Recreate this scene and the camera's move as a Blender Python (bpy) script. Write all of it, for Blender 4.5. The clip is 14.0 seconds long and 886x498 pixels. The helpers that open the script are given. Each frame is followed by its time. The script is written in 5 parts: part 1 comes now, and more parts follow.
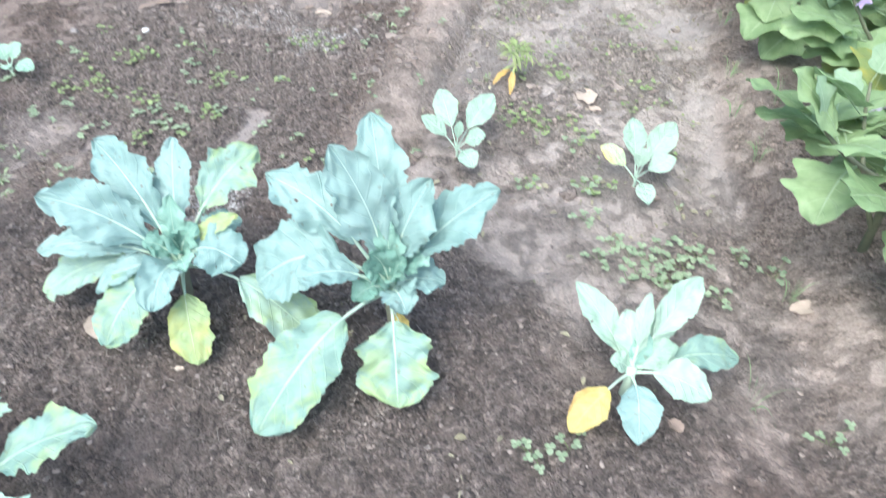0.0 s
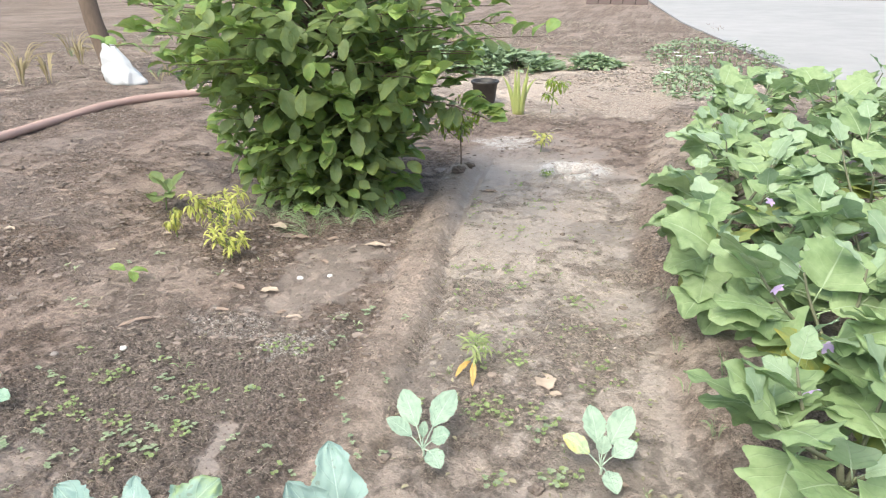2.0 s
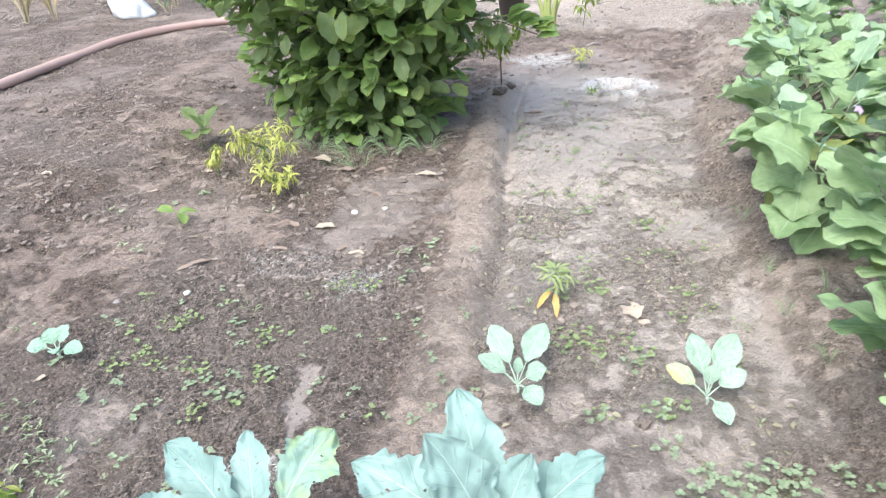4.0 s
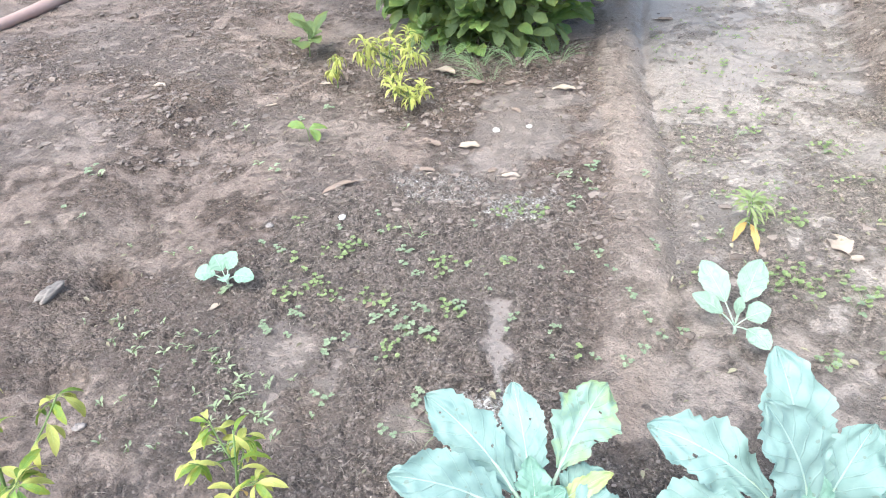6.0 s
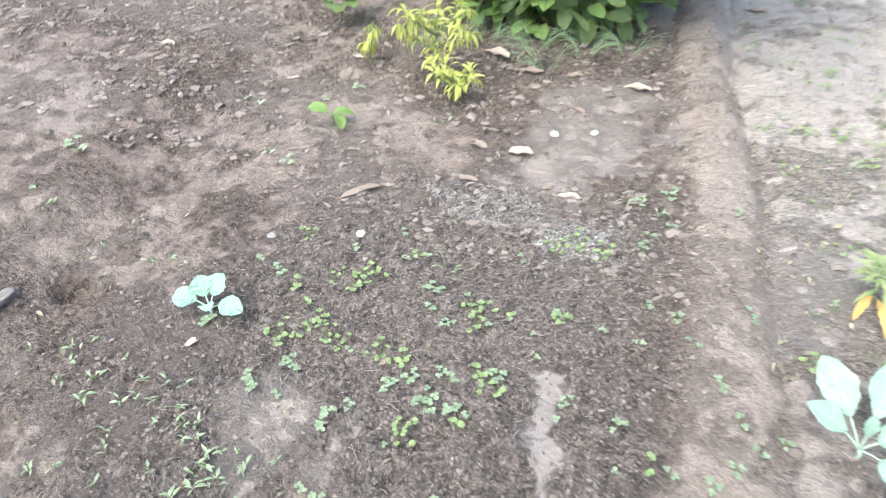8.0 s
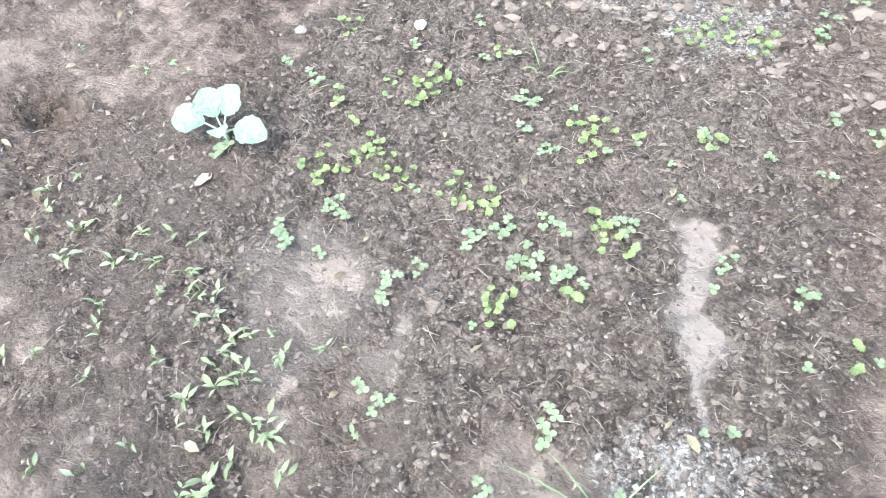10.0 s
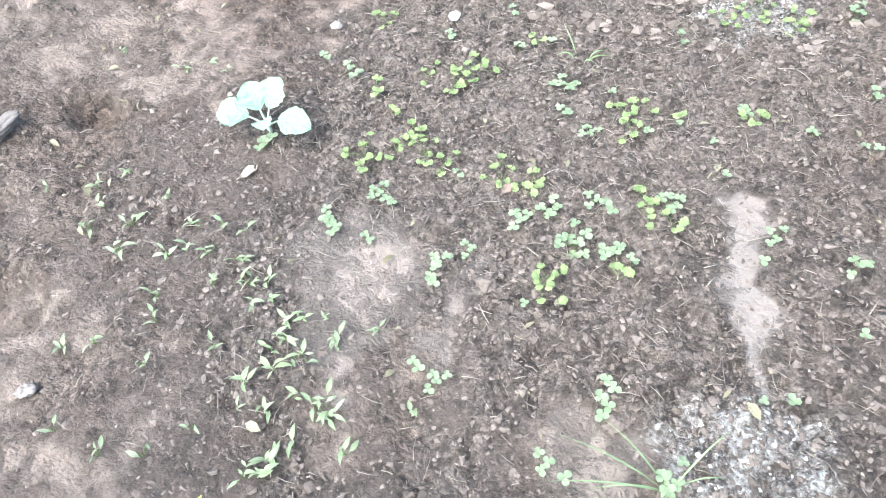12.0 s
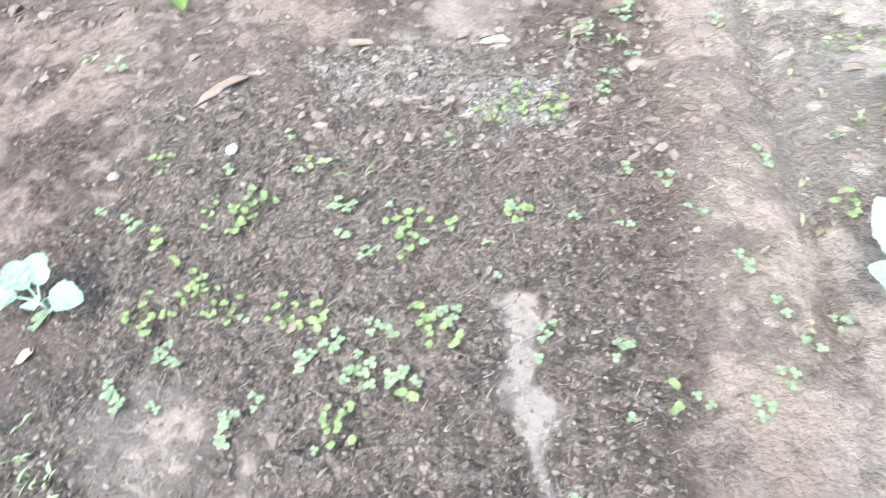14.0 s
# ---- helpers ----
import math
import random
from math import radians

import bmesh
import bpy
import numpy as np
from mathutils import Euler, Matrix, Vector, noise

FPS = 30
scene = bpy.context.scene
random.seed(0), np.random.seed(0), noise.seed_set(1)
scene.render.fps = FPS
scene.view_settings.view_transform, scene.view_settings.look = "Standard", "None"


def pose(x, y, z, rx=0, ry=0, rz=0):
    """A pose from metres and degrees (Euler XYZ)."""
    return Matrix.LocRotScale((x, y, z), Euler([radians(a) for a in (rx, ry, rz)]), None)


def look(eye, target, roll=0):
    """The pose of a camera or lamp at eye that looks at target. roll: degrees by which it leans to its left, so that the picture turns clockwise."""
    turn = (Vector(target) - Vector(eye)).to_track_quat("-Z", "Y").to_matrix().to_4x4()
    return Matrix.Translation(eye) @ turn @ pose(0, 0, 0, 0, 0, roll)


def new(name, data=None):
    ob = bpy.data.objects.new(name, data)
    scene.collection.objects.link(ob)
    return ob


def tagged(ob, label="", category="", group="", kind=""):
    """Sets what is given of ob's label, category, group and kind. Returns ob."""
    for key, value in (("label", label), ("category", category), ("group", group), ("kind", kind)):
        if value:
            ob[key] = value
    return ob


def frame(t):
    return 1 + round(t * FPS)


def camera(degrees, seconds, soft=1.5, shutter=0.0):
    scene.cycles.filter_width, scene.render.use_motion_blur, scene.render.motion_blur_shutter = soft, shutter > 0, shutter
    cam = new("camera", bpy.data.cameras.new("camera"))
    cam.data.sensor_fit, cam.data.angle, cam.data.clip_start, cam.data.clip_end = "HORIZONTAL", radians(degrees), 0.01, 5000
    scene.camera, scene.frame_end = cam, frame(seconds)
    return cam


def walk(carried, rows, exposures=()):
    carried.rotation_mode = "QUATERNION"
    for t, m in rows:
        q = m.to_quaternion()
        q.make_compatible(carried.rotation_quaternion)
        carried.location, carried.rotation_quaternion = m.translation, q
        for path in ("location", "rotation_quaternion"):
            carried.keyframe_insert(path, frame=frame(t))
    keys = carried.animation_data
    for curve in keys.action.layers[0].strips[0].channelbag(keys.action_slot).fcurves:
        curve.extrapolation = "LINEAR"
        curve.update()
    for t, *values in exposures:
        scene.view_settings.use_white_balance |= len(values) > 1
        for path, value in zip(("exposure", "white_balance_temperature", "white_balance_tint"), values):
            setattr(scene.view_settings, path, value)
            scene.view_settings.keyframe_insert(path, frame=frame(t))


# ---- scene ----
cam = camera(64.5, 14.0, soft=1.0, shutter=0.35)
PATH = [
    (0, (0.678, -0.911, 1.349), (0.199, 0.467, -0.018), 3.4),
    (0.5, (0.637, -0.938, 1.399), (0.05, 0.574, 0.229), 2.2),
    (1, (0.708, -0.899, 1.475), (0.125, 0.744, 0.494), 1.0),
    (1.5, (0.741, -0.873, 1.514), (0.193, 0.855, 0.668), 0.1),
    (2, (0.738, -0.883, 1.526), (0.161, 0.87, 0.755), -0.5),
    (2.2, (0.717, -0.903, 1.531), (0.106, 0.842, 0.769), -0.8),
    (4.3, (0.371, -0.787, 1.468), (-0.21, 0.834, 0.45), -4.1),
    (4.5, (0.303, -0.744, 1.456), (-0.302, 0.843, 0.4), -4.6),
    (5, (0.137, -0.732, 1.436), (-0.516, 0.794, 0.32), -5.7),
    (5.5, (-0.005, -0.772, 1.461), (-0.663, 0.723, 0.307), -5.8),
    (6, (-0.111, -0.82, 1.464), (-0.742, 0.677, 0.297), -4.6),
    (6.5, (-0.141, -0.833, 1.453), (-0.713, 0.687, 0.286), -2.5),
    (7, (-0.141, -0.82, 1.452), (-0.665, 0.72, 0.289), -0.3),
    (7.5, (-0.201, -0.709, 1.443), (-0.754, 0.81, 0.266), 0.5),
    (8, (-0.354, -0.341, 1.353), (-1.026, 1.069, 0.103), -0.9),
    (8.5, (-0.458, -0.09, 1.2), (-1.138, 1.132, -0.231), -3.4),
    (9, (-0.508, 0.031, 1.061), (-1.112, 1.066, -0.54), -5.8),
    (9.2, (-0.545, 0.028, 1.043), (-1.151, 1.013, -0.589), -5.9),
    (11.3, (-0.659, -0.113, 1.011), (-1.33, 0.893, -0.581), -8.3),
    (11.5, (-0.664, -0.112, 1.018), (-1.339, 0.885, -0.579), -8.8),
    (12, (-0.657, -0.096, 1.003), (-1.324, 0.901, -0.598), -9.3),
    (12.5, (-0.643, -0.07, 1.001), (-1.286, 0.934, -0.604), -9.4),
    (13, (-0.605, -0.021, 0.999), (-1.205, 1.021, -0.6), -8.8),
    (13.5, (-0.551, 0.034, 1.023), (-1.096, 1.143, -0.55), -8.9),
    (14, (-0.474, 0.09, 1.076), (-0.923, 1.283, -0.465), -9.7),
]
walk(cam, [(t, look(eye, target, roll)) for t, eye, target, roll in PATH],
     [(0.0, 1.17, 5580, 2), (1.0, 1.12, 5560, 6), (1.5, 1.02, 6180, 4), (2.2, 0.95, 6480, 2), (4.3, 1.18, 5810, 3), (7.5, 1.29, 5740, 1), (9.0, 1.49, 5690, -1), (11.3, 1.70, 5680, 0), (12.5, 1.67, 5680, 0), (14.0, 1.62, 5660, -1)])

# ---- world and light ----
SUN_EL, SUN_AZ = radians(60), radians(-162)
world = bpy.data.worlds.new("overcast_sky")
scene.world = world
world.use_nodes = True
wn = world.node_tree.nodes
sky = wn.new("ShaderNodeTexSky")
sky.sky_type, sky.sun_disc = "NISHITA", False
sky.sun_elevation, sky.sun_rotation = SUN_EL, SUN_AZ
sky.air_density, sky.dust_density, sky.ozone_density = 1.0, 6.0, 1.0
wn["Background"].inputs["Strength"].default_value = 0.15
world.node_tree.links.new(sky.outputs[0], wn["Background"].inputs[0])
sun = new("sun", bpy.data.lights.new("sun", "SUN"))
sun.data.energy, sun.data.angle, sun.data.color = 0.95, radians(62), (1.0, 0.95, 0.88)
SUN_DIR = Vector((math.sin(SUN_AZ) * math.cos(SUN_EL), math.cos(SUN_AZ) * math.cos(SUN_EL), math.sin(SUN_EL)))
sun.matrix_world = look(SUN_DIR * 30, (0, 0, 0))


# ---- materials ----
def mat_nodes(name):
    m = bpy.data.materials.new(name)
    m.use_nodes = True
    nt = m.node_tree
    b = nt.nodes["Principled BSDF"]
    return m, nt, b


def N(nt, kind, **ins):
    n = nt.nodes.new(kind)
    for k, v in ins.items():
        n.inputs[k.replace("_", " ")].default_value = v
    return n


def mixc(nt, fac, a, b, mode="MIX"):
    n = nt.nodes.new("ShaderNodeMix")
    n.data_type, n.blend_type = "RGBA", mode
    for sock, v in ((n.inputs[0], fac), (n.inputs[6], a), (n.inputs[7], b)):
        if isinstance(v, (int, float)):
            sock.default_value = v
        elif isinstance(v, tuple):
            sock.default_value = (*v[:3], 1)
        else:
            nt.links.new(v, sock)
    return n.outputs[2]


def mathn(nt, op, a, b=0.0, c=None):
    n = nt.nodes.new("ShaderNodeMath")
    n.operation = op
    for i, v in enumerate((a, b) if c is None else (a, b, c)):
        if isinstance(v, (int, float)):
            n.inputs[i].default_value = v
        else:
            nt.links.new(v, n.inputs[i])
    return n.outputs[0]


def ramp(nt, src, lo, hi):
    n = nt.nodes.new("ShaderNodeMapRange")
    n.inputs["From Min"].default_value, n.inputs["From Max"].default_value = lo, hi
    nt.links.new(src, n.inputs["Value"])
    return n.outputs[0]


def noise_tex(nt, coord, scale, detail=4.0, rough=0.6, dist=0.0):
    n = N(nt, "ShaderNodeTexNoise", Scale=scale, Detail=detail, Roughness=rough, Distortion=dist)
    nt.links.new(coord, n.inputs["Vector"])
    return n.outputs[0]


def bumped(nt, bsdf, height, strength, distance):
    n = N(nt, "ShaderNodeBump", Strength=strength, Distance=distance)
    nt.links.new(height, n.inputs["Height"])
    nt.links.new(n.outputs[0], bsdf.inputs["Normal"])


def soil_material():
    m, nt, b = mat_nodes("garden_soil")
    co = nt.nodes.new("ShaderNodeTexCoord").outputs["Object"]

    def attr(name):
        a = nt.nodes.new("ShaderNodeAttribute")
        a.attribute_name = name
        return a.outputs["Fac"]
    big = noise_tex(nt, co, 3.0, 5, 0.6)
    mid = noise_tex(nt, co, 22.0, 6, 0.65, 0.4)
    fine = noise_tex(nt, co, 120.0, 6, 0.7)
    patch = noise_tex(nt, co, 8.5, 5, 0.65, 0.5)
    # loose: 1 where the soil lies in loose lumps, 0 where rain has washed it smooth
    loose = ramp(nt, mathn(nt, "MULTIPLY_ADD", mathn(nt, "SUBTRACT", mid, 0.5), 1.7, mathn(nt, "MULTIPLY_ADD", mathn(nt, "SUBTRACT", fine, 0.5), 1.2, attr("clod"))), 0.15, 0.85)
    damp = ramp(nt, mathn(nt, "MULTIPLY_ADD", patch, 0.5, mathn(nt, "MULTIPLY", big, 0.5)), 0.38, 0.64)
    firm = mixc(nt, damp, (0.212, 0.163, 0.137), (0.345, 0.272, 0.233))
    col = mixc(nt, loose, firm, mixc(nt, damp, (0.140, 0.106, 0.088), (0.225, 0.177, 0.15)))
    col = mixc(nt, attr("bed"), col, mixc(nt, mathn(nt, "MULTIPLY", loose, 0.42), mixc(nt, damp, (0.385, 0.333, 0.298), (0.47, 0.415, 0.378)), (0.26, 0.220, 0.194)))
    col = mixc(nt, attr("bund"), col, mixc(nt, mathn(nt, "MULTIPLY", loose, 0.28), mixc(nt, ramp(nt, mid, 0.3, 0.7), (0.345, 0.282, 0.242), (0.43, 0.36, 0.315)), (0.235, 0.188, 0.160)))
    col = mixc(nt, attr("compost"), col, mixc(nt, ramp(nt, mid, 0.35, 0.65), (0.125, 0.103, 0.091), (0.265, 0.226, 0.204)))
    col = mixc(nt, attr("mud"), col, mixc(nt, ramp(nt, mid, 0.3, 0.7), (0.262, 0.226, 0.208), (0.335, 0.298, 0.28)))
    col = mixc(nt, attr("sand"), col, mixc(nt, ramp(nt, mid, 0.3, 0.7), (0.44, 0.37, 0.32), (0.62, 0.535, 0.47)))
    ashm = mathn(nt, "MULTIPLY", attr("ash"), ramp(nt, mathn(nt, "MULTIPLY_ADD", fine, 0.5, mathn(nt, "MULTIPLY", mid, 0.5)), 0.44, 0.58))
    col = mixc(nt, ashm, col, (0.66, 0.64, 0.63))
    grain = ramp(nt, fine, 0.3, 0.7)
    calm = mathn(nt, "MULTIPLY", mathn(nt, "MULTIPLY_ADD", loose, 0.4, 0.6), mathn(nt, "MULTIPLY_ADD", ramp(nt, attr("mud"), 0.05, 0.5), -0.7, 1.0))
    col = mixc(nt, mathn(nt, "MULTIPLY", calm, 0.8), col, mixc(nt, grain, (0.25, 0.24, 0.23), (0.78, 0.76, 0.74)), "OVERLAY")
    # crumbs: cells of two sizes, each with its own tone and relief
    warp = N(nt, "ShaderNodeTexNoise", Scale=45.0, Detail=3.0)
    nt.links.new(co, warp.inputs["Vector"])
    vec = nt.nodes.new("ShaderNodeVectorMath")
    vec.operation = "MULTIPLY_ADD"
    nt.links.new(warp.outputs["Color"], vec.inputs[0])
    vec.inputs[1].default_value = (0.02, 0.02, 0.02)
    nt.links.new(co, vec.inputs[2])
    crumbly = mathn(nt, "MULTIPLY", mathn(nt, "MULTIPLY_ADD", loose, 0.7, 0.3), mathn(nt, "MULTIPLY_ADD", ramp(nt, attr("mud"), 0.05, 0.5), -0.9, 1.0))
    cells = []
    for scale in (62.0, 150.0):
        v = N(nt, "ShaderNodeTexVoronoi", Scale=scale)
        nt.links.new(vec.outputs[0], v.inputs["Vector"])
        tone = nt.nodes.new("ShaderNodeSeparateColor")
        nt.links.new(v.outputs["Color"], tone.inputs[0])
        cells.append((v.outputs["Distance"], tone.outputs[0]))
    tone = mathn(nt, "MULTIPLY_ADD", cells[0][1], 0.55, mathn(nt, "MULTIPLY", cells[1][1], 0.45))
    col = mixc(nt, mathn(nt, "MULTIPLY", crumbly, 0.95), col, mixc(nt, tone, (0.16, 0.155, 0.15), (0.84, 0.83, 0.82)), "OVERLAY")
    nt.links.new(col, b.inputs["Base Color"])
    rough = mathn(nt, "MULTIPLY_ADD", attr("bed"), -0.15, mathn(nt, "MULTIPLY_ADD", attr("mud"), -0.3, 0.85))
    rough = mathn(nt, "MULTIPLY_ADD", mid, 0.2, mathn(nt, "SUBTRACT", rough, 0.12))
    nt.links.new(rough, b.inputs["Roughness"])
    smooth = mathn(nt, "MULTIPLY", mathn(nt, "MULTIPLY_ADD", ramp(nt, attr("mud"), 0.0, 0.6), -0.7, 1.0), mathn(nt, "MULTIPLY_ADD", loose, 0.55, 0.45))
    lump = noise_tex(nt, co, 48.0, 3, 0.55, 0.8)
    h = mathn(nt, "ADD", mathn(nt, "MULTIPLY_ADD", lump, 0.8, mid), mathn(nt, "MULTIPLY", fine, 0.9))
    relief = mathn(nt, "MULTIPLY_ADD", cells[0][0], -0.9, mathn(nt, "MULTIPLY", cells[1][0], -0.4))
    h = mathn(nt, "MULTIPLY_ADD", relief, mathn(nt, "MULTIPLY", crumbly, 1.0), mathn(nt, "MULTIPLY", h, mathn(nt, "MULTIPLY", smooth, 1.6)))
    bumped(nt, b, h, 1.0, 0.015)
    return m


def lump_material(name, dark, light):
    m, nt, b = mat_nodes(name)
    co = nt.nodes.new("ShaderNodeNewGeometry")
    t = nt.nodes.new("ShaderNodeTexCoord").outputs["Object"]
    n = noise_tex(nt, t, 160.0, 4, 0.65)
    f = mathn(nt, "MULTIPLY_ADD", n, 0.5, mathn(nt, "MULTIPLY", co.outputs["Random Per Island"], 0.75))
    nt.links.new(mixc(nt, mathn(nt, "SUBTRACT", f, 0.1), dark, light), b.inputs["Base Color"])
    b.inputs["Roughness"].default_value = 0.85
    bumped(nt, b, n, 0.6, 0.003)
    return m


def leaf_material(name, dark, light, rib, yellow=None, veins=8.0, gloss=0.5, translucent=0.22, spots=0.0):
    """Leaf with pale midrib and side veins along its uv, blotches, and a chance of yellowing at the rim."""
    m, nt, b = mat_nodes(name)
    uv = nt.nodes.new("ShaderNodeUVMap").outputs[0]
    sep = nt.nodes.new("ShaderNodeSeparateXYZ")
    nt.links.new(uv, sep.inputs[0])
    s, u = sep.outputs[0], mathn(nt, "ABSOLUTE", mathn(nt, "SUBTRACT", sep.outputs[1], 0.5))
    co = nt.nodes.new("ShaderNodeTexCoord").outputs["Object"]
    rnd = nt.nodes.new("ShaderNodeObjectInfo").outputs["Random"]
    blotch = noise_tex(nt, co, 26.0, 4, 0.6)
    f = mathn(nt, "MULTIPLY_ADD", rnd, 0.6, mathn(nt, "MULTIPLY_ADD", ramp(nt, blotch, 0.3, 0.7), 0.6, -0.1))
    col = mixc(nt, f, dark, light)
    if yellow:
        edge = mathn(nt, "ADD", mathn(nt, "MULTIPLY", u, 1.2), mathn(nt, "MULTIPLY", s, 0.4))
        y = mathn(nt, "MULTIPLY", edge, ramp(nt, noise_tex(nt, co, 14.0, 3, 0.6, 0.6), 0.45, 0.62))
        col = mixc(nt, y, col, yellow)
    w = mathn(nt, "FRACT", mathn(nt, "SUBTRACT", mathn(nt, "MULTIPLY", s, veins), mathn(nt, "MULTIPLY", u, veins * 0.55)))
    side = ramp(nt, mathn(nt, "ABSOLUTE", mathn(nt, "SUBTRACT", w, 0.5)), 0.07, 0.015)
    mid = ramp(nt, mathn(nt, "MULTIPLY_ADD", s, 0.012, u), 0.026, 0.012)
    col = mixc(nt, mathn(nt, "MULTIPLY", side, 0.15), col, rib)
    col = mixc(nt, mathn(nt, "MULTIPLY", mid, 0.8), col, rib)
    if spots:
        hole = ramp(nt, noise_tex(nt, co, 60.0, 1, 0.4), 0.70, 0.74)
        col = mixc(nt, mathn(nt, "MULTIPLY", hole, spots), col, (0.16, 0.12, 0.06))
    nt.links.new(col, b.inputs["Base Color"])
    b.inputs["Roughness"].default_value = gloss
    b.inputs["Specular IOR Level"].default_value = 0.4
    h = mathn(nt, "ADD", mathn(nt, "MULTIPLY", blotch, 0.4), mathn(nt, "MULTIPLY", mathn(nt, "MAXIMUM", side, mid), 0.2))
    bumped(nt, b, h, 0.8, 0.006)
    tr = nt.nodes.new("ShaderNodeBsdfTranslucent")
    nt.links.new(col, tr.inputs[0])
    mx = nt.nodes.new("ShaderNodeMixShader")
    mx.inputs[0].default_value = translucent
    nt.links.new(b.outputs[0], mx.inputs[1])
    nt.links.new(tr.outputs[0], mx.inputs[2])
    nt.links.new(mx.outputs[0], nt.nodes["Material Output"].inputs[0])
    return m


def plain_material(name, a, b_, scale=30.0, rough=0.7, bump=0.4, depth=0.004, metal=0.0, stretch=(1, 1, 1)):
    m, nt, b = mat_nodes(name)
    co = nt.nodes.new("ShaderNodeTexCoord").outputs["Object"]
    mp = N(nt, "ShaderNodeMapping", Scale=stretch)
    nt.links.new(co, mp.inputs[0])
    n = noise_tex(nt, mp.outputs[0], scale, 6, 0.65)
    n2 = noise_tex(nt, mp.outputs[0], scale * 0.13, 3, 0.5)
    f = mathn(nt, "MULTIPLY_ADD", n, 0.7, mathn(nt, "MULTIPLY_ADD", n2, 0.7, -0.2))
    nt.links.new(mixc(nt, f, a, b_), b.inputs["Base Color"])
    b.inputs["Roughness"].default_value, b.inputs["Metallic"].default_value = rough, metal
    bumped(nt, b, n, bump, depth)
    return m


SOIL = soil_material()
CRUMB = lump_material("compost_crumbs", (0.075, 0.058, 0.049), (0.275, 0.226, 0.198))
CLOD = lump_material("earth_clods", (0.12, 0.095, 0.081), (0.32, 0.262, 0.228))
ASHY = lump_material("ash_flakes", (0.22, 0.21, 0.205), (0.72, 0.70, 0.69))
SHARD = lump_material("leaf_shards", (0.15, 0.13, 0.08), (0.38, 0.35, 0.24))
STRAW = lump_material("dry_straw", (0.20, 0.16, 0.13), (0.52, 0.455, 0.39))
CAULI = leaf_material("cauliflower_leaf", (0.205, 0.325, 0.298), (0.325, 0.455, 0.42), (0.52, 0.68, 0.61), None, 7.0, 0.48, 0.15, 0.3)
HEART = leaf_material("inner_cauliflower_leaf", (0.19, 0.345, 0.27), (0.32, 0.49, 0.40), (0.46, 0.62, 0.50), None, 7.0, 0.48, 0.2, 0.3)
CAULI_YELLOW = leaf_material("ageing_cauliflower_leaf", (0.23, 0.36, 0.30), (0.36, 0.49, 0.41), (0.54, 0.70, 0.50), (0.40, 0.52, 0.22), 7.0, 0.5, 0.18, 0.3)
OLD_LEAF = leaf_material("yellow_green_old_leaf", (0.32, 0.43, 0.20), (0.44, 0.54, 0.29), (0.54, 0.62, 0.38), (0.52, 0.52, 0.16), 7.0, 0.5, 0.2)
MINT = leaf_material("mint_cabbage_leaf", (0.255, 0.405, 0.295), (0.355, 0.505, 0.385), (0.44, 0.60, 0.47), None, 6.0, 0.55, 0.12)
YELLOW = leaf_material("yellowed_leaf", (0.60, 0.48, 0.13), (0.70, 0.60, 0.27), (0.7, 0.62, 0.3), (0.5, 0.3, 0.1), 6.0, 0.5, 0.25)
SEEDLING = leaf_material("young_cabbage_leaf", (0.29, 0.41, 0.31), (0.42, 0.545, 0.43), (0.52, 0.68, 0.56), None, 6.0, 0.5, 0.15)
OLD_STEM = plain_material("scarred_cabbage_stem", (0.15, 0.14, 0.10), (0.30, 0.30, 0.22), 60, 0.8, 0.6, 0.003)
RIB = plain_material("pale_leaf_stalk", (0.42, 0.55, 0.42), (0.56, 0.68, 0.56), 40, 0.5, 0.2, 0.001)
EGG = leaf_material("eggplant_leaf", (0.22, 0.325, 0.15), (0.39, 0.505, 0.27), (0.45, 0.56, 0.36), None, 5.5, 0.5, 0.28)
EGG_OLD = leaf_material("ageing_eggplant_leaf", (0.22, 0.30, 0.10), (0.36, 0.42, 0.16), (0.42, 0.48, 0.26), (0.48, 0.42, 0.08), 5.5, 0.55, 0.28)
HALF_YELLOW = leaf_material("half_yellow_leaf", (0.40, 0.52, 0.32), (0.52, 0.62, 0.40), (0.6, 0.68, 0.5), (0.78, 0.62, 0.10), 6.0, 0.5, 0.2)
EGG_NEW = leaf_material("young_eggplant_leaf", (0.28, 0.40, 0.24), (0.43, 0.54, 0.37), (0.50, 0.60, 0.45), None, 5.5, 0.6, 0.25)
EGG_STEM = plain_material("eggplant_stem", (0.10, 0.10, 0.07), (0.20, 0.22, 0.13), 60, 0.7)
PETAL = plain_material("purple_petal", (0.42, 0.30, 0.55), (0.60, 0.48, 0.70), 50, 0.6, 0.1, 0.001)
GUAVA = leaf_material("guava_leaf", (0.195, 0.285, 0.125), (0.35, 0.455, 0.21), (0.30, 0.41, 0.18), (0.28, 0.33, 0.08), 9.0, 0.36, 0.52)
GUAVA_NEW = leaf_material("fresh_guava_leaf", (0.18, 0.30, 0.085), (0.32, 0.46, 0.15), (0.32, 0.44, 0.18), (0.34, 0.40, 0.10), 9.0, 0.42, 0.28)
BARK = plain_material("brown_bark", (0.10, 0.072, 0.055), (0.25, 0.19, 0.15), 40, 0.85, 0.8, 0.01, stretch=(1, 1, 0.25))
CLOVER_LEAF = leaf_material("clover_leaf", (0.29, 0.375, 0.225), (0.46, 0.535, 0.36), (0.38, 0.48, 0.29), None, 5.0, 0.55, 0.25)
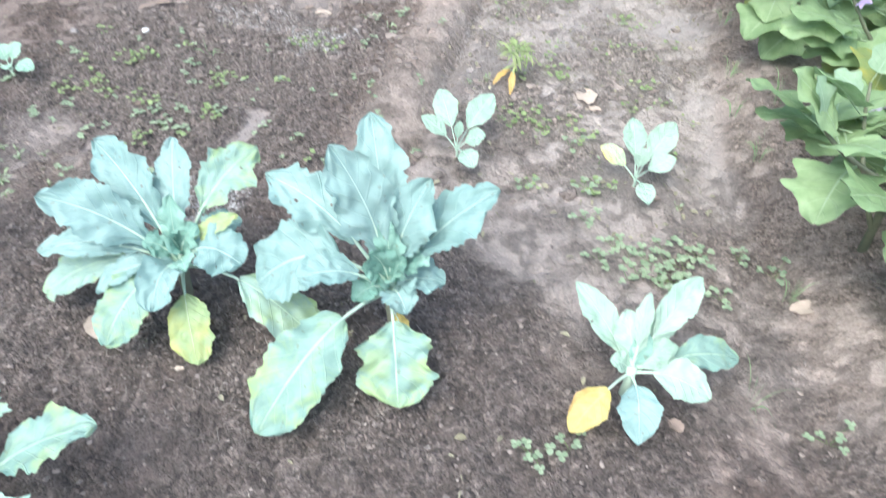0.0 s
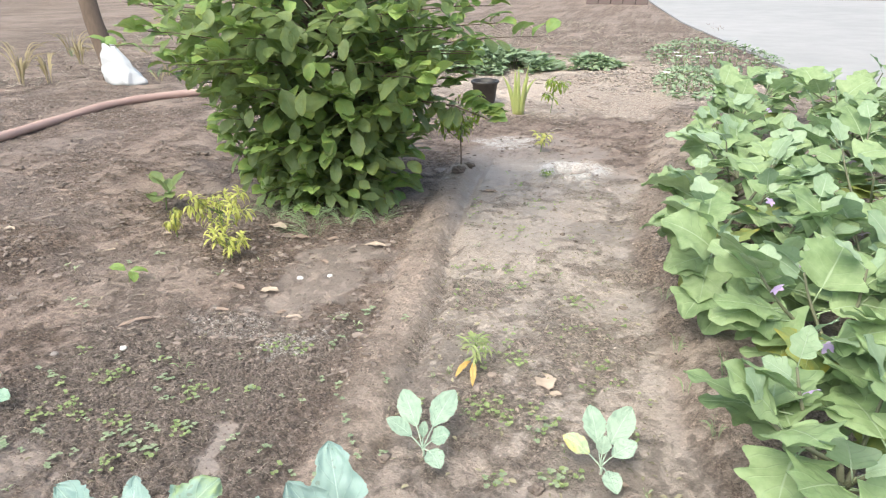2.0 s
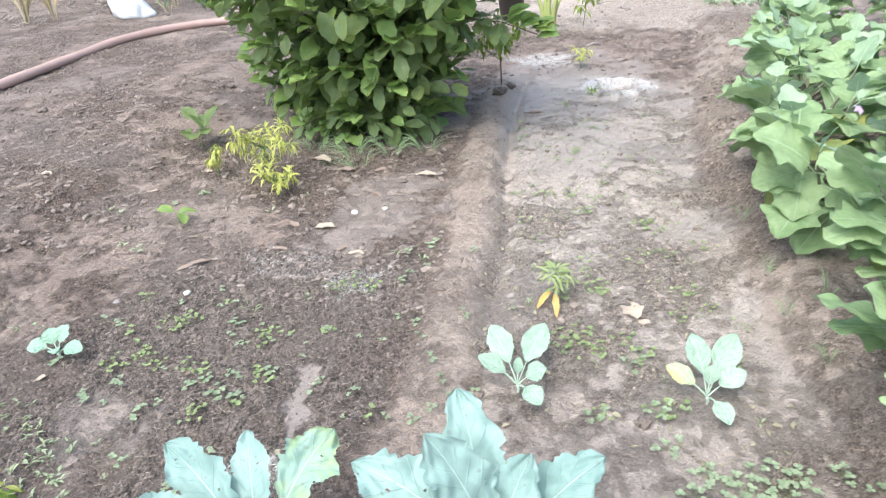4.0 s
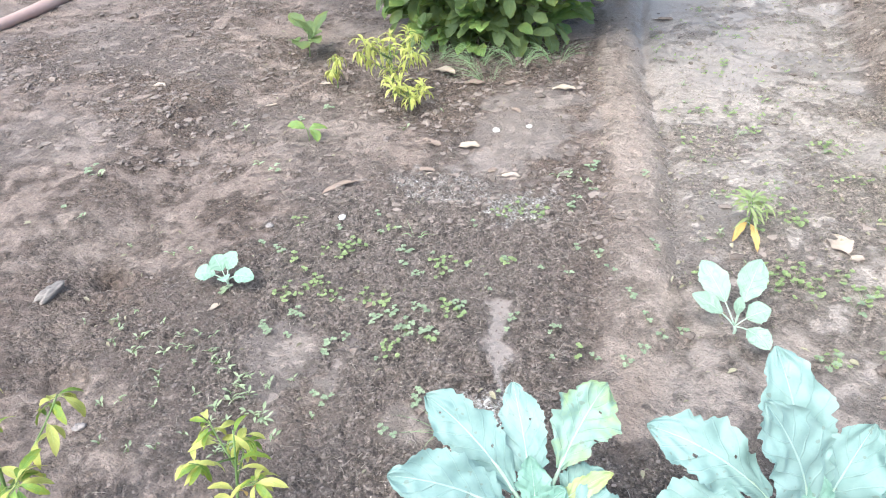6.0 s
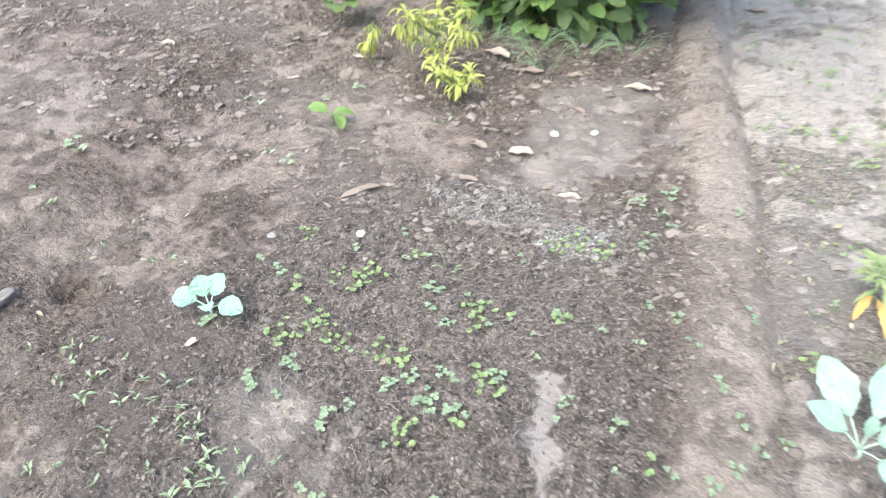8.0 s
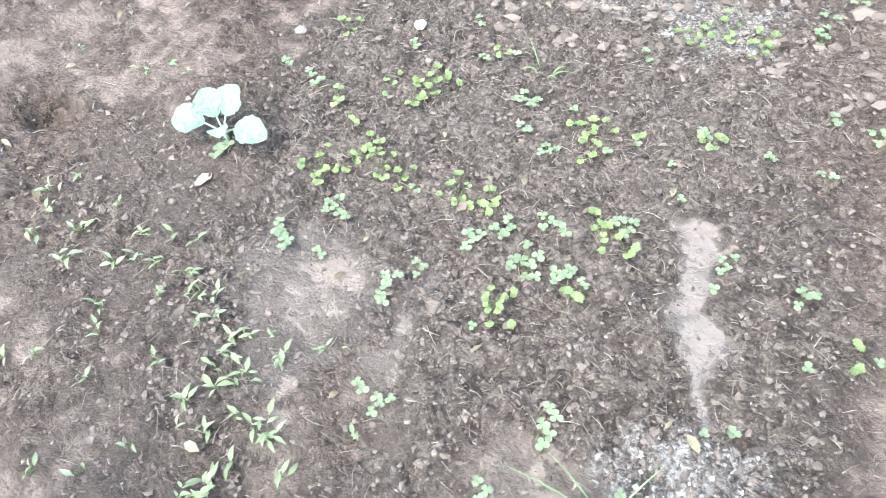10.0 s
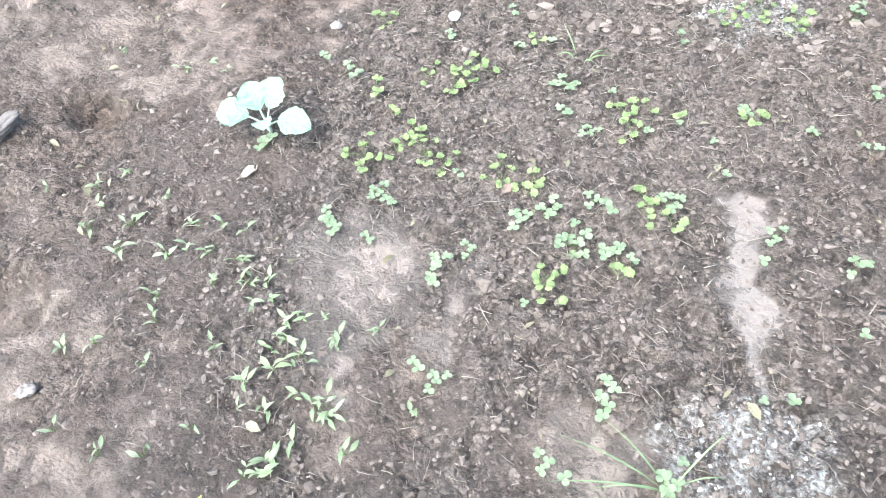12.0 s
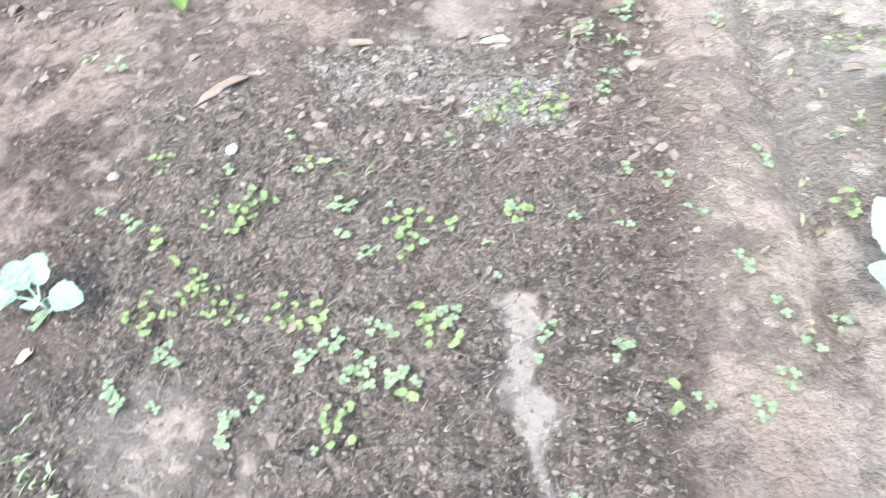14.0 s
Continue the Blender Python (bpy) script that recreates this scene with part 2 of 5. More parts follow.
CORI_LEAF = leaf_material("yellowish_weed_leaf", (0.28, 0.385, 0.165), (0.47, 0.55, 0.27), (0.40, 0.48, 0.22), (0.48, 0.48, 0.18), 5.0, 0.55, 0.28)
PIG_LEAF = leaf_material("pale_seedling_leaf", (0.33, 0.41, 0.23), (0.52, 0.59, 0.40), (0.50, 0.57, 0.38), None, 5.0, 0.55, 0.25)
YELLOW_GREEN = leaf_material("yellow_green_leaf", (0.42, 0.48, 0.10), (0.66, 0.68, 0.22), (0.64, 0.66, 0.32), (0.68, 0.62, 0.18), 6.0, 0.5, 0.3)
PEPPER = leaf_material("pepper_leaf", (0.12, 0.26, 0.05), (0.28, 0.42, 0.08), (0.36, 0.46, 0.16), (0.48, 0.46, 0.05), 6.0, 0.42, 0.28)
ORANGE = leaf_material("orange_withered_leaf", (0.58, 0.36, 0.10), (0.70, 0.50, 0.20), (0.62, 0.48, 0.22), None, 6.0, 0.6, 0.2)
GREEN_STEM = plain_material("green_stem", (0.13, 0.22, 0.06), (0.24, 0.33, 0.12), 50, 0.6, 0.2, 0.001)
GRASS = plain_material("grass_blade", (0.20, 0.31, 0.14), (0.36, 0.46, 0.25), 30, 0.55, 0.1, 0.001)
DRY_GRASS = plain_material("dry_grass_blade", (0.36, 0.30, 0.17), (0.56, 0.48, 0.30), 30, 0.8, 0.1, 0.001)
DRYLEAF = plain_material("withered_leaf", (0.19, 0.14, 0.11), (0.36, 0.275, 0.225), 45, 0.8, 0.6, 0.004)
PALELEAF = plain_material("bleached_leaf", (0.34, 0.265, 0.205), (0.55, 0.46, 0.38), 45, 0.8, 0.6, 0.004)
PIPE = plain_material("reddish_pipe", (0.40, 0.265, 0.23), (0.56, 0.40, 0.355), 14, 0.5, 0.3, 0.003)
SACK = plain_material("white_sack", (0.52, 0.54, 0.57), (0.66, 0.68, 0.71), 12, 0.55, 0.6, 0.02)
POT = plain_material("black_plastic", (0.018, 0.018, 0.018), (0.05, 0.045, 0.042), 20, 0.45, 0.2, 0.002)
ALOE = plain_material("aloe_blade", (0.30, 0.38, 0.12), (0.48, 0.50, 0.20), 12, 0.5, 0.2, 0.003)
STONE = plain_material("grey_stone", (0.20, 0.17, 0.155), (0.40, 0.36, 0.34), 30, 0.8, 0.6, 0.004)
DARK_STONE = plain_material("dark_stone", (0.17, 0.145, 0.13), (0.36, 0.32, 0.295), 35, 0.85, 0.8, 0.006)
WHITE = plain_material("white_pebble", (0.72, 0.70, 0.66), (0.84, 0.82, 0.79), 60, 0.7, 0.2, 0.001)
CONCRETE = plain_material("pale_concrete", (0.24, 0.238, 0.24), (0.50, 0.49, 0.49), 1.3, 0.6, 0.4, 0.01)
BRICK = plain_material("dark_masonry", (0.13, 0.10, 0.10), (0.24, 0.19, 0.18), 8.0, 0.85, 0.5, 0.01)
VINE = leaf_material("vine_leaf", (0.20, 0.28, 0.17), (0.35, 0.45, 0.29), (0.40, 0.48, 0.34), None, 5.0, 0.55, 0.2)


# ---- the lie of the land ----
def hash2(i, j, seed):
    v = np.sin(i * 127.1 + j * 311.7 + seed * 74.7) * 43758.5453
    return v - np.floor(v)


def vnoise(x, y, scale, seed):
    x, y = np.asarray(x, float) * scale, np.asarray(y, float) * scale
    i, j = np.floor(x), np.floor(y)
    fx, fy = x - i, y - j
    fx, fy = fx * fx * (3 - 2 * fx), fy * fy * (3 - 2 * fy)
    a, b = hash2(i, j, seed), hash2(i + 1, j, seed)
    c, d = hash2(i, j + 1, seed), hash2(i + 1, j + 1, seed)
    return (a * (1 - fx) + b * fx) * (1 - fy) + (c * (1 - fx) + d * fx) * fy - 0.5


def step(a, b, v):
    t = np.clip((np.asarray(v, float) - a) / (b - a), 0, 1)
    return t * t * (3 - 2 * t)


def blob(x, y, cx, cy, rx, ry, wobble=0.5, seed=1):
    """1 inside an uneven oval, 0 outside."""
    d = np.sqrt(((x - cx) / rx) ** 2 + ((y - cy) / ry) ** 2)
    d = d + wobble * (vnoise(x, y, 5 / max(rx, ry) ** 0.5, seed) + 0.6 * vnoise(x, y, 14 / max(rx, ry) ** 0.5, seed + 1) + 0.4 * vnoise(x, y, 45, seed + 2))
    return step(1.25, 0.65, d)


BUND_Y, BUND_X = (-1.0, 0.6, 1.0, 1.5, 2.1, 2.96, 3.9, 5.0), (-0.15, -0.19, -0.225, -0.285, -0.395, -0.60, -0.73, -0.85)
BANK_Y, BANK_X = (-1.0, 0.4, 0.92, 1.04, 1.3, 1.6, 1.96, 2.42, 2.97, 3.8, 5.4, 7.0), (1.24, 1.14, 0.99, 0.945, 0.857, 0.805, 0.756, 0.676, 0.57, 0.56, 0.56, 0.55)


def bund_off(x, y):
    return x - np.interp(y, BUND_Y, BUND_X) + 0.03 * vnoise(x, y, 4, 9)


def bank_off(x, y):
    return x - np.interp(y, BANK_Y, BANK_X) + 0.05 * vnoise(x, y, 5, 19)


def zones(x, y):
    """How far each kind of soil covers the ground at x, y."""
    bo, ko = bund_off(x, y), bank_off(x, y)
    inbed = step(6.5, 6.0, y + 0.3 * vnoise(x, y, 1.5, 3))
    bund = (0.75 + 0.5 * vnoise(x, y, 9, 71)) * step(0.19, 0.04, np.abs(bo) + 0.05 * vnoise(x, y, 22, 72)) * step(0.2, 0.9, y) * step(5.0, 4.4, y)
    bund = np.maximum(bund, step(-0.02, 0.1, ko) * inbed * step(3.4, 2.4, x + 0.8 * vnoise(x, y, 1.7, 73)) * step(-0.9, 0.2, y + 0.6 * vnoise(x, y, 1.9, 74)))
    bed = step(0.02, 0.14, bo) * step(0.1, -0.02, ko) * inbed * (0.55 * step(-0.1, 0.5, y + 0.4 * vnoise(x, y, 2, 31)) + 0.45 * step(0.6, 1.5, y + 0.5 * vnoise(x, y, 2, 31))) * step(5.0, 3.9, y + 0.5 * vnoise(x, y, 2.5, 32))
    comp = np.maximum(blob(x, y, -0.98, 0.86, 0.66, 0.82, 0.5, 5), 0.45 * blob(x, y, -1.45, 0.30, 0.55, 0.35, 0.7, 6))
    comp = np.maximum(comp, 0.8 * blob(x, y, 0.05, -0.05, 1.15, 0.62, 0.8, 8)) * np.maximum(step(-0.05, -0.18, bo), step(0.75, 0.35, y))
    streak = np.interp(y, (0.46, 0.522, 0.562, 0.622, 0.657, 0.74, 0.825), (-0.512, -0.540, -0.548, -0.563, -0.594, -0.600, -0.62))
    wid = np.interp(y, (0.46, 0.522, 0.562, 0.622, 0.657, 0.74, 0.825), (0.010, 0.014, 0.027, 0.046, 0.032, 0.033, 0.036))
    mud = 0.62 * step(1.6, 0.5, np.abs(x - streak) / wid + 0.9 * vnoise(x, y, 30, 41) + 0.8 * vnoise(x, y, 75, 42)) * step(0.44, 0.48, y) * step(0.85, 0.82, y + 0.03 * vnoise(x, y, 40, 43))
    mud = np.maximum(mud, 0.45 * blob(x, y, -0.84, 2.1, 0.30, 0.45, 0.9, 11) * step(-0.06, -0.14, bo))
    mud = np.maximum(mud, 0.4 * bed * step(0.0, 0.25, vnoise(x, y, 3.2, 12)))
    mud = np.maximum(mud, 0.2 * step(-1.2, -1.7, x) * step(0.02, 0.22, vnoise(x, y, 2.2, 13)) * inbed)
    mud = np.maximum(mud, 0.5 * blob(x, y, -0.3, 4.5, 0.6, 0.8, 0.8, 14))
    mud = np.maximum(mud, 0.35 * blob(x, y, -1.17, 0.42, 0.15, 0.17, 1.2, 15))
    mud = np.maximum(mud, 0.3 * blob(x, y, -0.70, 0.27, 0.10, 0.08, 0.8, 16))
    ash = np.maximum(blob(x, y, -0.51, 0.36, 0.12, 0.11, 0.8, 17), blob(x, y, -0.72, 1.41, 0.14, 0.12, 0.9, 18))
    ash = np.maximum(ash, 0.55 * blob(x, y, -1.02, 1.46, 0.22, 0.12, 0.9, 20))
    ash = np.maximum(ash, 0.5 * step(0.03, 0.0, np.abs(bo - 0.15)) * step(0.9, 1.2, y) * step(2.6, 2.2, y) * (vnoise(x, y, 7, 4) > 0))
    ring = np.hypot(x - 0.06, y - 4.32) + 0.05 * vnoise(x, y, 9, 22)
    ash = np.maximum(ash, 1.3 * np.exp(-((ring - 0.20) / 0.07) ** 2) + 0.5 * blob(x, y, 0.02, 4.4, 0.3, 0.26, 0.8, 22) * step(0.08, 0.14, ring))
    ash = np.maximum(ash, 0.9 * blob(x, y, -0.62, 5.1, 0.3, 0.2, 0.8, 23))
    sand = (1 - inbed) * (0.15 + 0.85 * blob(x, y, -0.3, 8.4, 2.2, 2.4, 0.6, 24))
    dry = np.zeros_like(x)
    for k, (cx, cy, rx, ry) in enumerate(((-1.0, 0.29, 0.10, 0.11), (-1.03, 0.18, 0.11, 0.08), (-0.70, 0.28, 0.09, 0.07), (-1.17, 0.42, 0.09, 0.10), (-1.62, 0.08, 0.22, 0.12), (-2.2, 0.75, 0.32, 0.22), (-1.45, -0.03, 0.16, 0.11), (-1.95, 0.30, 0.18, 0.12))):
        dry = np.maximum(dry, blob(x, y, cx, cy, rx, ry, 0.9, 80 + 3 * k))
    sand = np.maximum(sand, 0.15 * dry)
    comp = comp * (1 - np.clip(mud * 1.2, 0, 1)) * (1 - 0.75 * dry)
    lumpy = 0.75 * vnoise(x, y, 2.3, 61) + 0.7 * vnoise(x, y, 6.0, 66) + 0.7 * vnoise(x, y, 16, 67) + 0.5 * vnoise(x, y, 37, 68)
    clod = step(-0.38, 0.36, lumpy - 0.12 * bed + 0.05 * step(-1.0, -1.7, x) * inbed)
    side = step(0.25, 0.7, y) * step(5.0, 4.4, y)
    clod = np.maximum(clod * (1 - 0.7 * side * step(0.14, 0.05, np.abs(bo))), 0.9 * side * np.exp(-((np.abs(bo) - 0.135) / 0.035) ** 2) * step(-0.5, 0.1, lumpy))
    clod = np.maximum(clod, comp) * (1 - np.clip(mud * 1.5, 0, 1))
    return dict(bed=bed, bund=bund, compost=comp, mud=mud, ash=ash, sand=sand, clod=clod)


def land(x, y, z=None):
    x, y = np.asarray(x, float), np.asarray(y, float)
    z = zones(x, y) if z is None else z
    bo, ko = bund_off(x, y), bank_off(x, y)
    near = step(14, 8, np.hypot(x, y))
    h = 0.03 * vnoise(x, y, 1.3, 51) + 0.02 * vnoise(x, y, 4.2, 52) * step(9, 6, np.hypot(x, y))
    rough = (1 - 0.8 * np.clip(z["mud"], 0, 1)) * (0.5 + 0.65 * z["clod"])
    close = step(7, 4.5, np.hypot(x, y))
    h = h + rough * (0.020 * step(9, 6, np.hypot(x, y)) * vnoise(x, y, 11, 53) + 0.017 * close * vnoise(x, y, 24, 54))
    crumb = np.abs(vnoise(x, y, 38, 55)) + 0.7 * np.abs(vnoise(x + 3.1, y, 66, 56)) + 0.5 * vnoise(x, y, 75, 57)
    h = h + close * (0.010 + 0.010 * z["compost"]) * rough * (crumb - 0.3)
    edge = (0.35 + 0.65 * step(0.7, 1.6, y)) * step(0.2, 0.9, y) * step(4.8, 4.2, y)
    h = h + edge * (0.036 * np.exp(-(bo / 0.10) ** 4) * (1 + 0.5 * vnoise(x, y, 5, 70)) - 0.030 * np.exp(-((bo - 0.155) / 0.035) ** 2))
    h = h + 0.13 * step(-0.03, 0.24, ko) * step(8, 6, y)
    h = h + 0.07 * step(-1.9, -2.4, x + 0.25 * (y - 0.5) + 0.2 * vnoise(x, y, 3, 57)) * near
    h = h - 0.05 * blob(x, y, -1.97, 0.58, 0.07, 0.06, 0.3, 58) - 0.03 * blob(x, y, -1.75, 0.12, 0.08, 0.06, 0.4, 59)
    d = np.hypot(x - 0.06, (y - 4.32))
    h = h - 0.09 * np.exp(-(d / 0.12) ** 2) + 0.04 * np.exp(-((d - 0.19) / 0.06) ** 2)
    d = np.hypot(x + 0.72, y - 4.0)
    h = h + 0.05 * np.exp(-(d / 0.12) ** 2)
    return h - 0.007 * z["mud"]


def height_table(x0, x1, y0, y1, d):
    gx, gy = np.arange(x0, x1 + d, d), np.arange(y0, y1 + d, d)
    X, Y = np.meshgrid(gx, gy, indexing="ij")
    return x0, y0, d, land(X, Y)


TABLES = [height_table(-2.6, 1.9, -0.9, 3.2, 0.01), height_table(-10, 4, -2, 14, 0.05)]


def floor_z(x, y):
    for x0, y0, d, h in TABLES:
        u, v = (x - x0) / d, (y - y0) / d
        i, j = int(u), int(v)
        if u >= 0 and v >= 0 and i < h.shape[0] - 1 and j < h.shape[1] - 1:
            u, v = u - i, v - j
            return float((h[i, j] * (1 - u) + h[i + 1, j] * u) * (1 - v) + (h[i, j + 1] * (1 - u) + h[i + 1, j + 1] * u) * v)
    return float(land(np.array([x]), np.array([y]))[0])


# ---- mesh helpers ----
def mk(name, verts, faces, material, parent=None, label="", smooth=True, uv=None, at=None):
    me = bpy.data.meshes.new(name)
    me.from_pydata([tuple(v) for v in verts], [], faces)
    if uv is not None:
        lay = me.uv_layers.new(name="UVMap")
        idx = np.empty(len(me.loops), int)
        me.loops.foreach_get("vertex_index", idx)
        lay.data.foreach_set("uv", np.asarray(uv, float)[idx].ravel())
    if smooth:
        me.polygons.foreach_set("use_smooth", [True] * len(me.polygons))
    me.materials.append(material)
    ob = new(name, me)
    if at is not None:
        ob.matrix_basis = at if isinstance(at, Matrix) else Matrix.Translation(at)
    if parent:
        ob.parent = parent
    if label:
        ob["label"] = label
    return ob


def share(name, me, parent, m, label=""):
    ob = new(name, me)
    ob.parent, ob.matrix_basis = parent, m
    if label:
        ob["label"] = label
    return ob


def grid_faces(a, b):
    return [(i * b + j, i * b + j + 1, (i + 1) * b + j + 1, (i + 1) * b + j) for i in range(a - 1) for j in range(b - 1)]


def tube(path, radii, sides=6):
    """Round tube along a path of points, closed at both ends."""
    P = [Vector(p) for p in path]
    V, F = [], []
    ref = Vector((0.31, 0.77, 0.2)).normalized()
    for i, p in enumerate(P):
        t = (P[min(i + 1, len(P) - 1)] - P[max(i - 1, 0)]).normalized()
        a = t.cross(ref)
        a = a.normalized() if a.length > 1e-3 else t.orthogonal().normalized()
        b = t.cross(a)
        r = radii[i] if hasattr(radii, "__len__") else radii
        V += [p + (a * math.cos(k * 2 * math.pi / sides) + b * math.sin(k * 2 * math.pi / sides)) * r for k in range(sides)]
    n = len(P)
    for i in range(n - 1):
        F += [(i * sides + k, i * sides + (k + 1) % sides, (i + 1) * sides + (k + 1) % sides, (i + 1) * sides + k) for k in range(sides)]
    F += [tuple(range(sides - 1, -1, -1)), tuple(range((n - 1) * sides, n * sides))]
    return V, F


def join(parts):
    V, F, U = [], [], []
    for part in parts:
        o = len(V)
        V += list(part[0])
        F += [tuple(i + o for i in f) for f in part[1]]
        if len(part) > 2:
            U += list(part[2])
    return V, F, U


SHAPES = {
    "spoon": ((0, .1, .22, .38, .54, .68, .80, .89, .96, 1), (.14, .32, .62, .93, 1.0, .93, .74, .52, .27, .05)),
    "broad": ((0, .08, .2, .4, .6, .76, .87, .94, .98, 1), (.16, .45, .74, .96, 1.0, .95, .79, .57, .34, .10)),
    "young": ((0, .12, .28, .46, .62, .76, .87, .95, 1), (.14, .46, .86, 1.0, .95, .76, .52, .28, .05)),
    "ovate": ((0, .06, .2, .35, .55, .75, .9, 1), (.12, .55, .90, 1.0, .92, .68, .40, .06)),
    "ellipse": ((0, .12, .3, .5, .7, .88, .97, 1), (.05, .48, .86, 1.0, .90, .55, .20, .02)),
    "round": ((0, .1, .3, .55, .8, .95, 1), (.10, .45, .88, 1.0, .80, .42, .10)),
    "lance": ((0, .15, .35, .6, .85, 1), (.10, .55, 1.0, .85, .40, .03)),
}


def blade(spine, width, shape, hint, cup=0.25, ruffle=0.0, waves=4.0, lobe=0.0, lobes=3.0, ns=14, nu=5, start=0.0, phase=0.0, pucker=0.0, rag=0.0, holes=0.0, scallop=0.085):
    """A leaf blade along a spine function: points, faces and uv. cup: how far its halves fold up; ruffle: wavy rim; lobe: depth of the lobes."""
    xs, ws = SHAPES[shape]
    V, U = [], []
    hint = Vector(hint)
    for i in range(ns + 1):
        k = i / ns
        s = start + (1 - start) * k
        p = spine(s)
        t = (spine(min(s + 0.01, 1.0)) - spine(max(s - 0.01, 0.0))).normalized()
        side = t.cross(hint)
        side = side.normalized() if side.length > 1e-4 else t.orthogonal().normalized()
        nrm = side.cross(t)
        w = width * float(np.interp(k, xs, ws))
        w *= 1 + lobe * math.sin(lobes * 2 * math.pi * k + phase) * min(1, 3 * (1 - k))
        for j in range(2 * nu + 1):
            u = j / nu - 1
            wob = 1 + (scallop * math.sin(waves * 11 * k + phase * 2 + (3 if u > 0 else 0)) if ruffle else 0) * abs(u)
            lift = cup * w * abs(u) ** 1.4 + ruffle * width * u * u * math.sin(waves * 2 * math.pi * k + phase + (1.7 if u > 0 else 0))
            if rag:
                wob += rag * abs(u) ** 3 * noise.noise(Vector((k * 9, u * 1.5, phase * 3))) + 0.65 * rag * abs(u) ** 4 * noise.noise(Vector((k * 24, u, phase)))
            if pucker:
                lift += pucker * noise.noise(Vector((k * 7, u * 3, phase))) * min(1, abs(u) * 4)
            V.append(p + side * (u * w * wob) + nrm * lift)
            U.append((k, 0.5 + 0.5 * u))
    F = grid_faces(ns + 1, 2 * nu + 1)
    if holes:
        F = [f for f in F if noise.noise(Vector((U[f[0]][0] * 13, U[f[0]][1] * 8, phase * 5))) < 1 - holes or abs(U[f[0]][1] - 0.5) < 0.1]
    return V, F, U


def bez(p0, p1, p2):
    p0, p1, p2 = Vector(p0), Vector(p1), Vector(p2)
    return lambda s: p0 * (1 - s) ** 2 + p1 * (2 * s * (1 - s)) + p2 * s * s


# ---- ground ----
def graded(lo, a, b, hi, fine, growth, reach):
    """Grid lines: even from a to b, slowly wider as far as reach, then faster."""
    mid = list(np.arange(a, b + fine / 2, fine))
    up, v, d = [], mid[-1], fine
    while v < hi:
        d *= growth if v < reach[1] else 1.06
        v += d
        up.append(v)
    dn, v, d = [], mid[0], fine
    while v > lo:
        d *= growth if v > reach[0] else 1.06
        v -= d
        dn.append(v)
    return np.array(dn[::-1] + mid + up)


def build_ground():
    gx = graded(-260, -2.3, 1.15, 260, 0.0068, 1.022, (-6.0, 2.0))
    gy = graded(-260, -0.25, 2.3, 420, 0.0068, 1.0135, (-0.8, 6.5))
    X, Y = np.meshgrid(gx, gy, indexing="ij")
    x, y = X.ravel(), Y.ravel()
    z = zones(x, y)
    co = np.stack([x, y, land(x, y, z)], 1)
    a, b = len(gx), len(gy)
    i, j = np.meshgrid(np.arange(a - 1), np.arange(b - 1), indexing="ij")
    q = np.stack([i * b + j, (i + 1) * b + j, (i + 1) * b + j + 1, i * b + j + 1], -1).reshape(-1, 4)
    me = bpy.data.meshes.new("ground")
    me.vertices.add(len(co))
    me.vertices.foreach_set("co", co.ravel())
    me.loops.add(q.size)
    me.loops.foreach_set("vertex_index", q.ravel())
    me.polygons.add(len(q))
    me.polygons.foreach_set("loop_start", np.arange(0, q.size, 4))
    me.polygons.foreach_set("use_smooth", np.ones(len(q), bool))
    me.update(calc_edges=True)
    for name, v in z.items():
        me.attributes.new(name, "FLOAT", "POINT").data.foreach_set("value", v)
    me.materials.append(SOIL)
    return tagged(new("ground", me), "damp brown garden soil with low earth ridges and paler mud", "ground", kind="structure")


ground = build_ground()

ICO = bmesh.new()
bmesh.ops.create_icosphere(ICO, subdivisions=1, radius=1)
ICO_V = np.array([v.co[:] for v in ICO.verts])
ICO_F = [[v.index for v in f.verts] for f in ICO.faces]
ICO.free()


def scatter_lumps(name, pts, sizes, material, label, category, flat=0.6, seed=1):
    """Many small angular lumps lying on the soil, as one mesh."""
    rng = np.random.default_rng(seed)
    n = len(pts)
    zz = land(pts[:, 0], pts[:, 1])
    s = sizes[:, None, None]
    V = ICO_V[None] * (0.4 + 0.9 * rng.random((n, 12, 1))) * s * (0.45 + 1.0 * rng.random((n, 1, 3)))
    V[:, :, 2] *= flat
    ang = rng.random(n) * 6.283
    c, sn = np.cos(ang)[:, None], np.sin(ang)[:, None]
    out = np.stack([V[:, :, 0] * c - V[:, :, 1] * sn + pts[:, :1], V[:, :, 0] * sn + V[:, :, 1] * c + pts[:, 1:2], V[:, :, 2] + (zz + sizes * 0.12)[:, None]], -1)
    F = (np.array(ICO_F)[None] + (np.arange(n) * 12)[:, None, None]).reshape(-1, 3)
    me = bpy.data.meshes.new(name)
    me.vertices.add(n * 12)
    me.vertices.foreach_set("co", out.ravel())
    me.loops.add(F.size)
    me.loops.foreach_set("vertex_index", F.ravel())
    me.polygons.add(len(F))
    me.polygons.foreach_set("loop_start", np.arange(0, F.size, 3))
    me.polygons.foreach_set("use_smooth", np.zeros(len(F), bool))
    me.update(calc_edges=True)
    me.materials.append(material)
    return tagged(new(name, me), label, category, kind="stuff")


def picked(n, lo, hi, weight, seed):
    """n random places in a rectangle, more of them where weight is high."""
    rng = np.random.default_rng(seed)
    out = np.empty((0, 2))
    while len(out) < n:
        p = rng.random((n * 2, 2)) * (np.array(hi) - lo) + lo
        out = np.vstack([out, p[rng.random(len(p)) < weight(p[:, 0], p[:, 1])]])
    return out[:n]


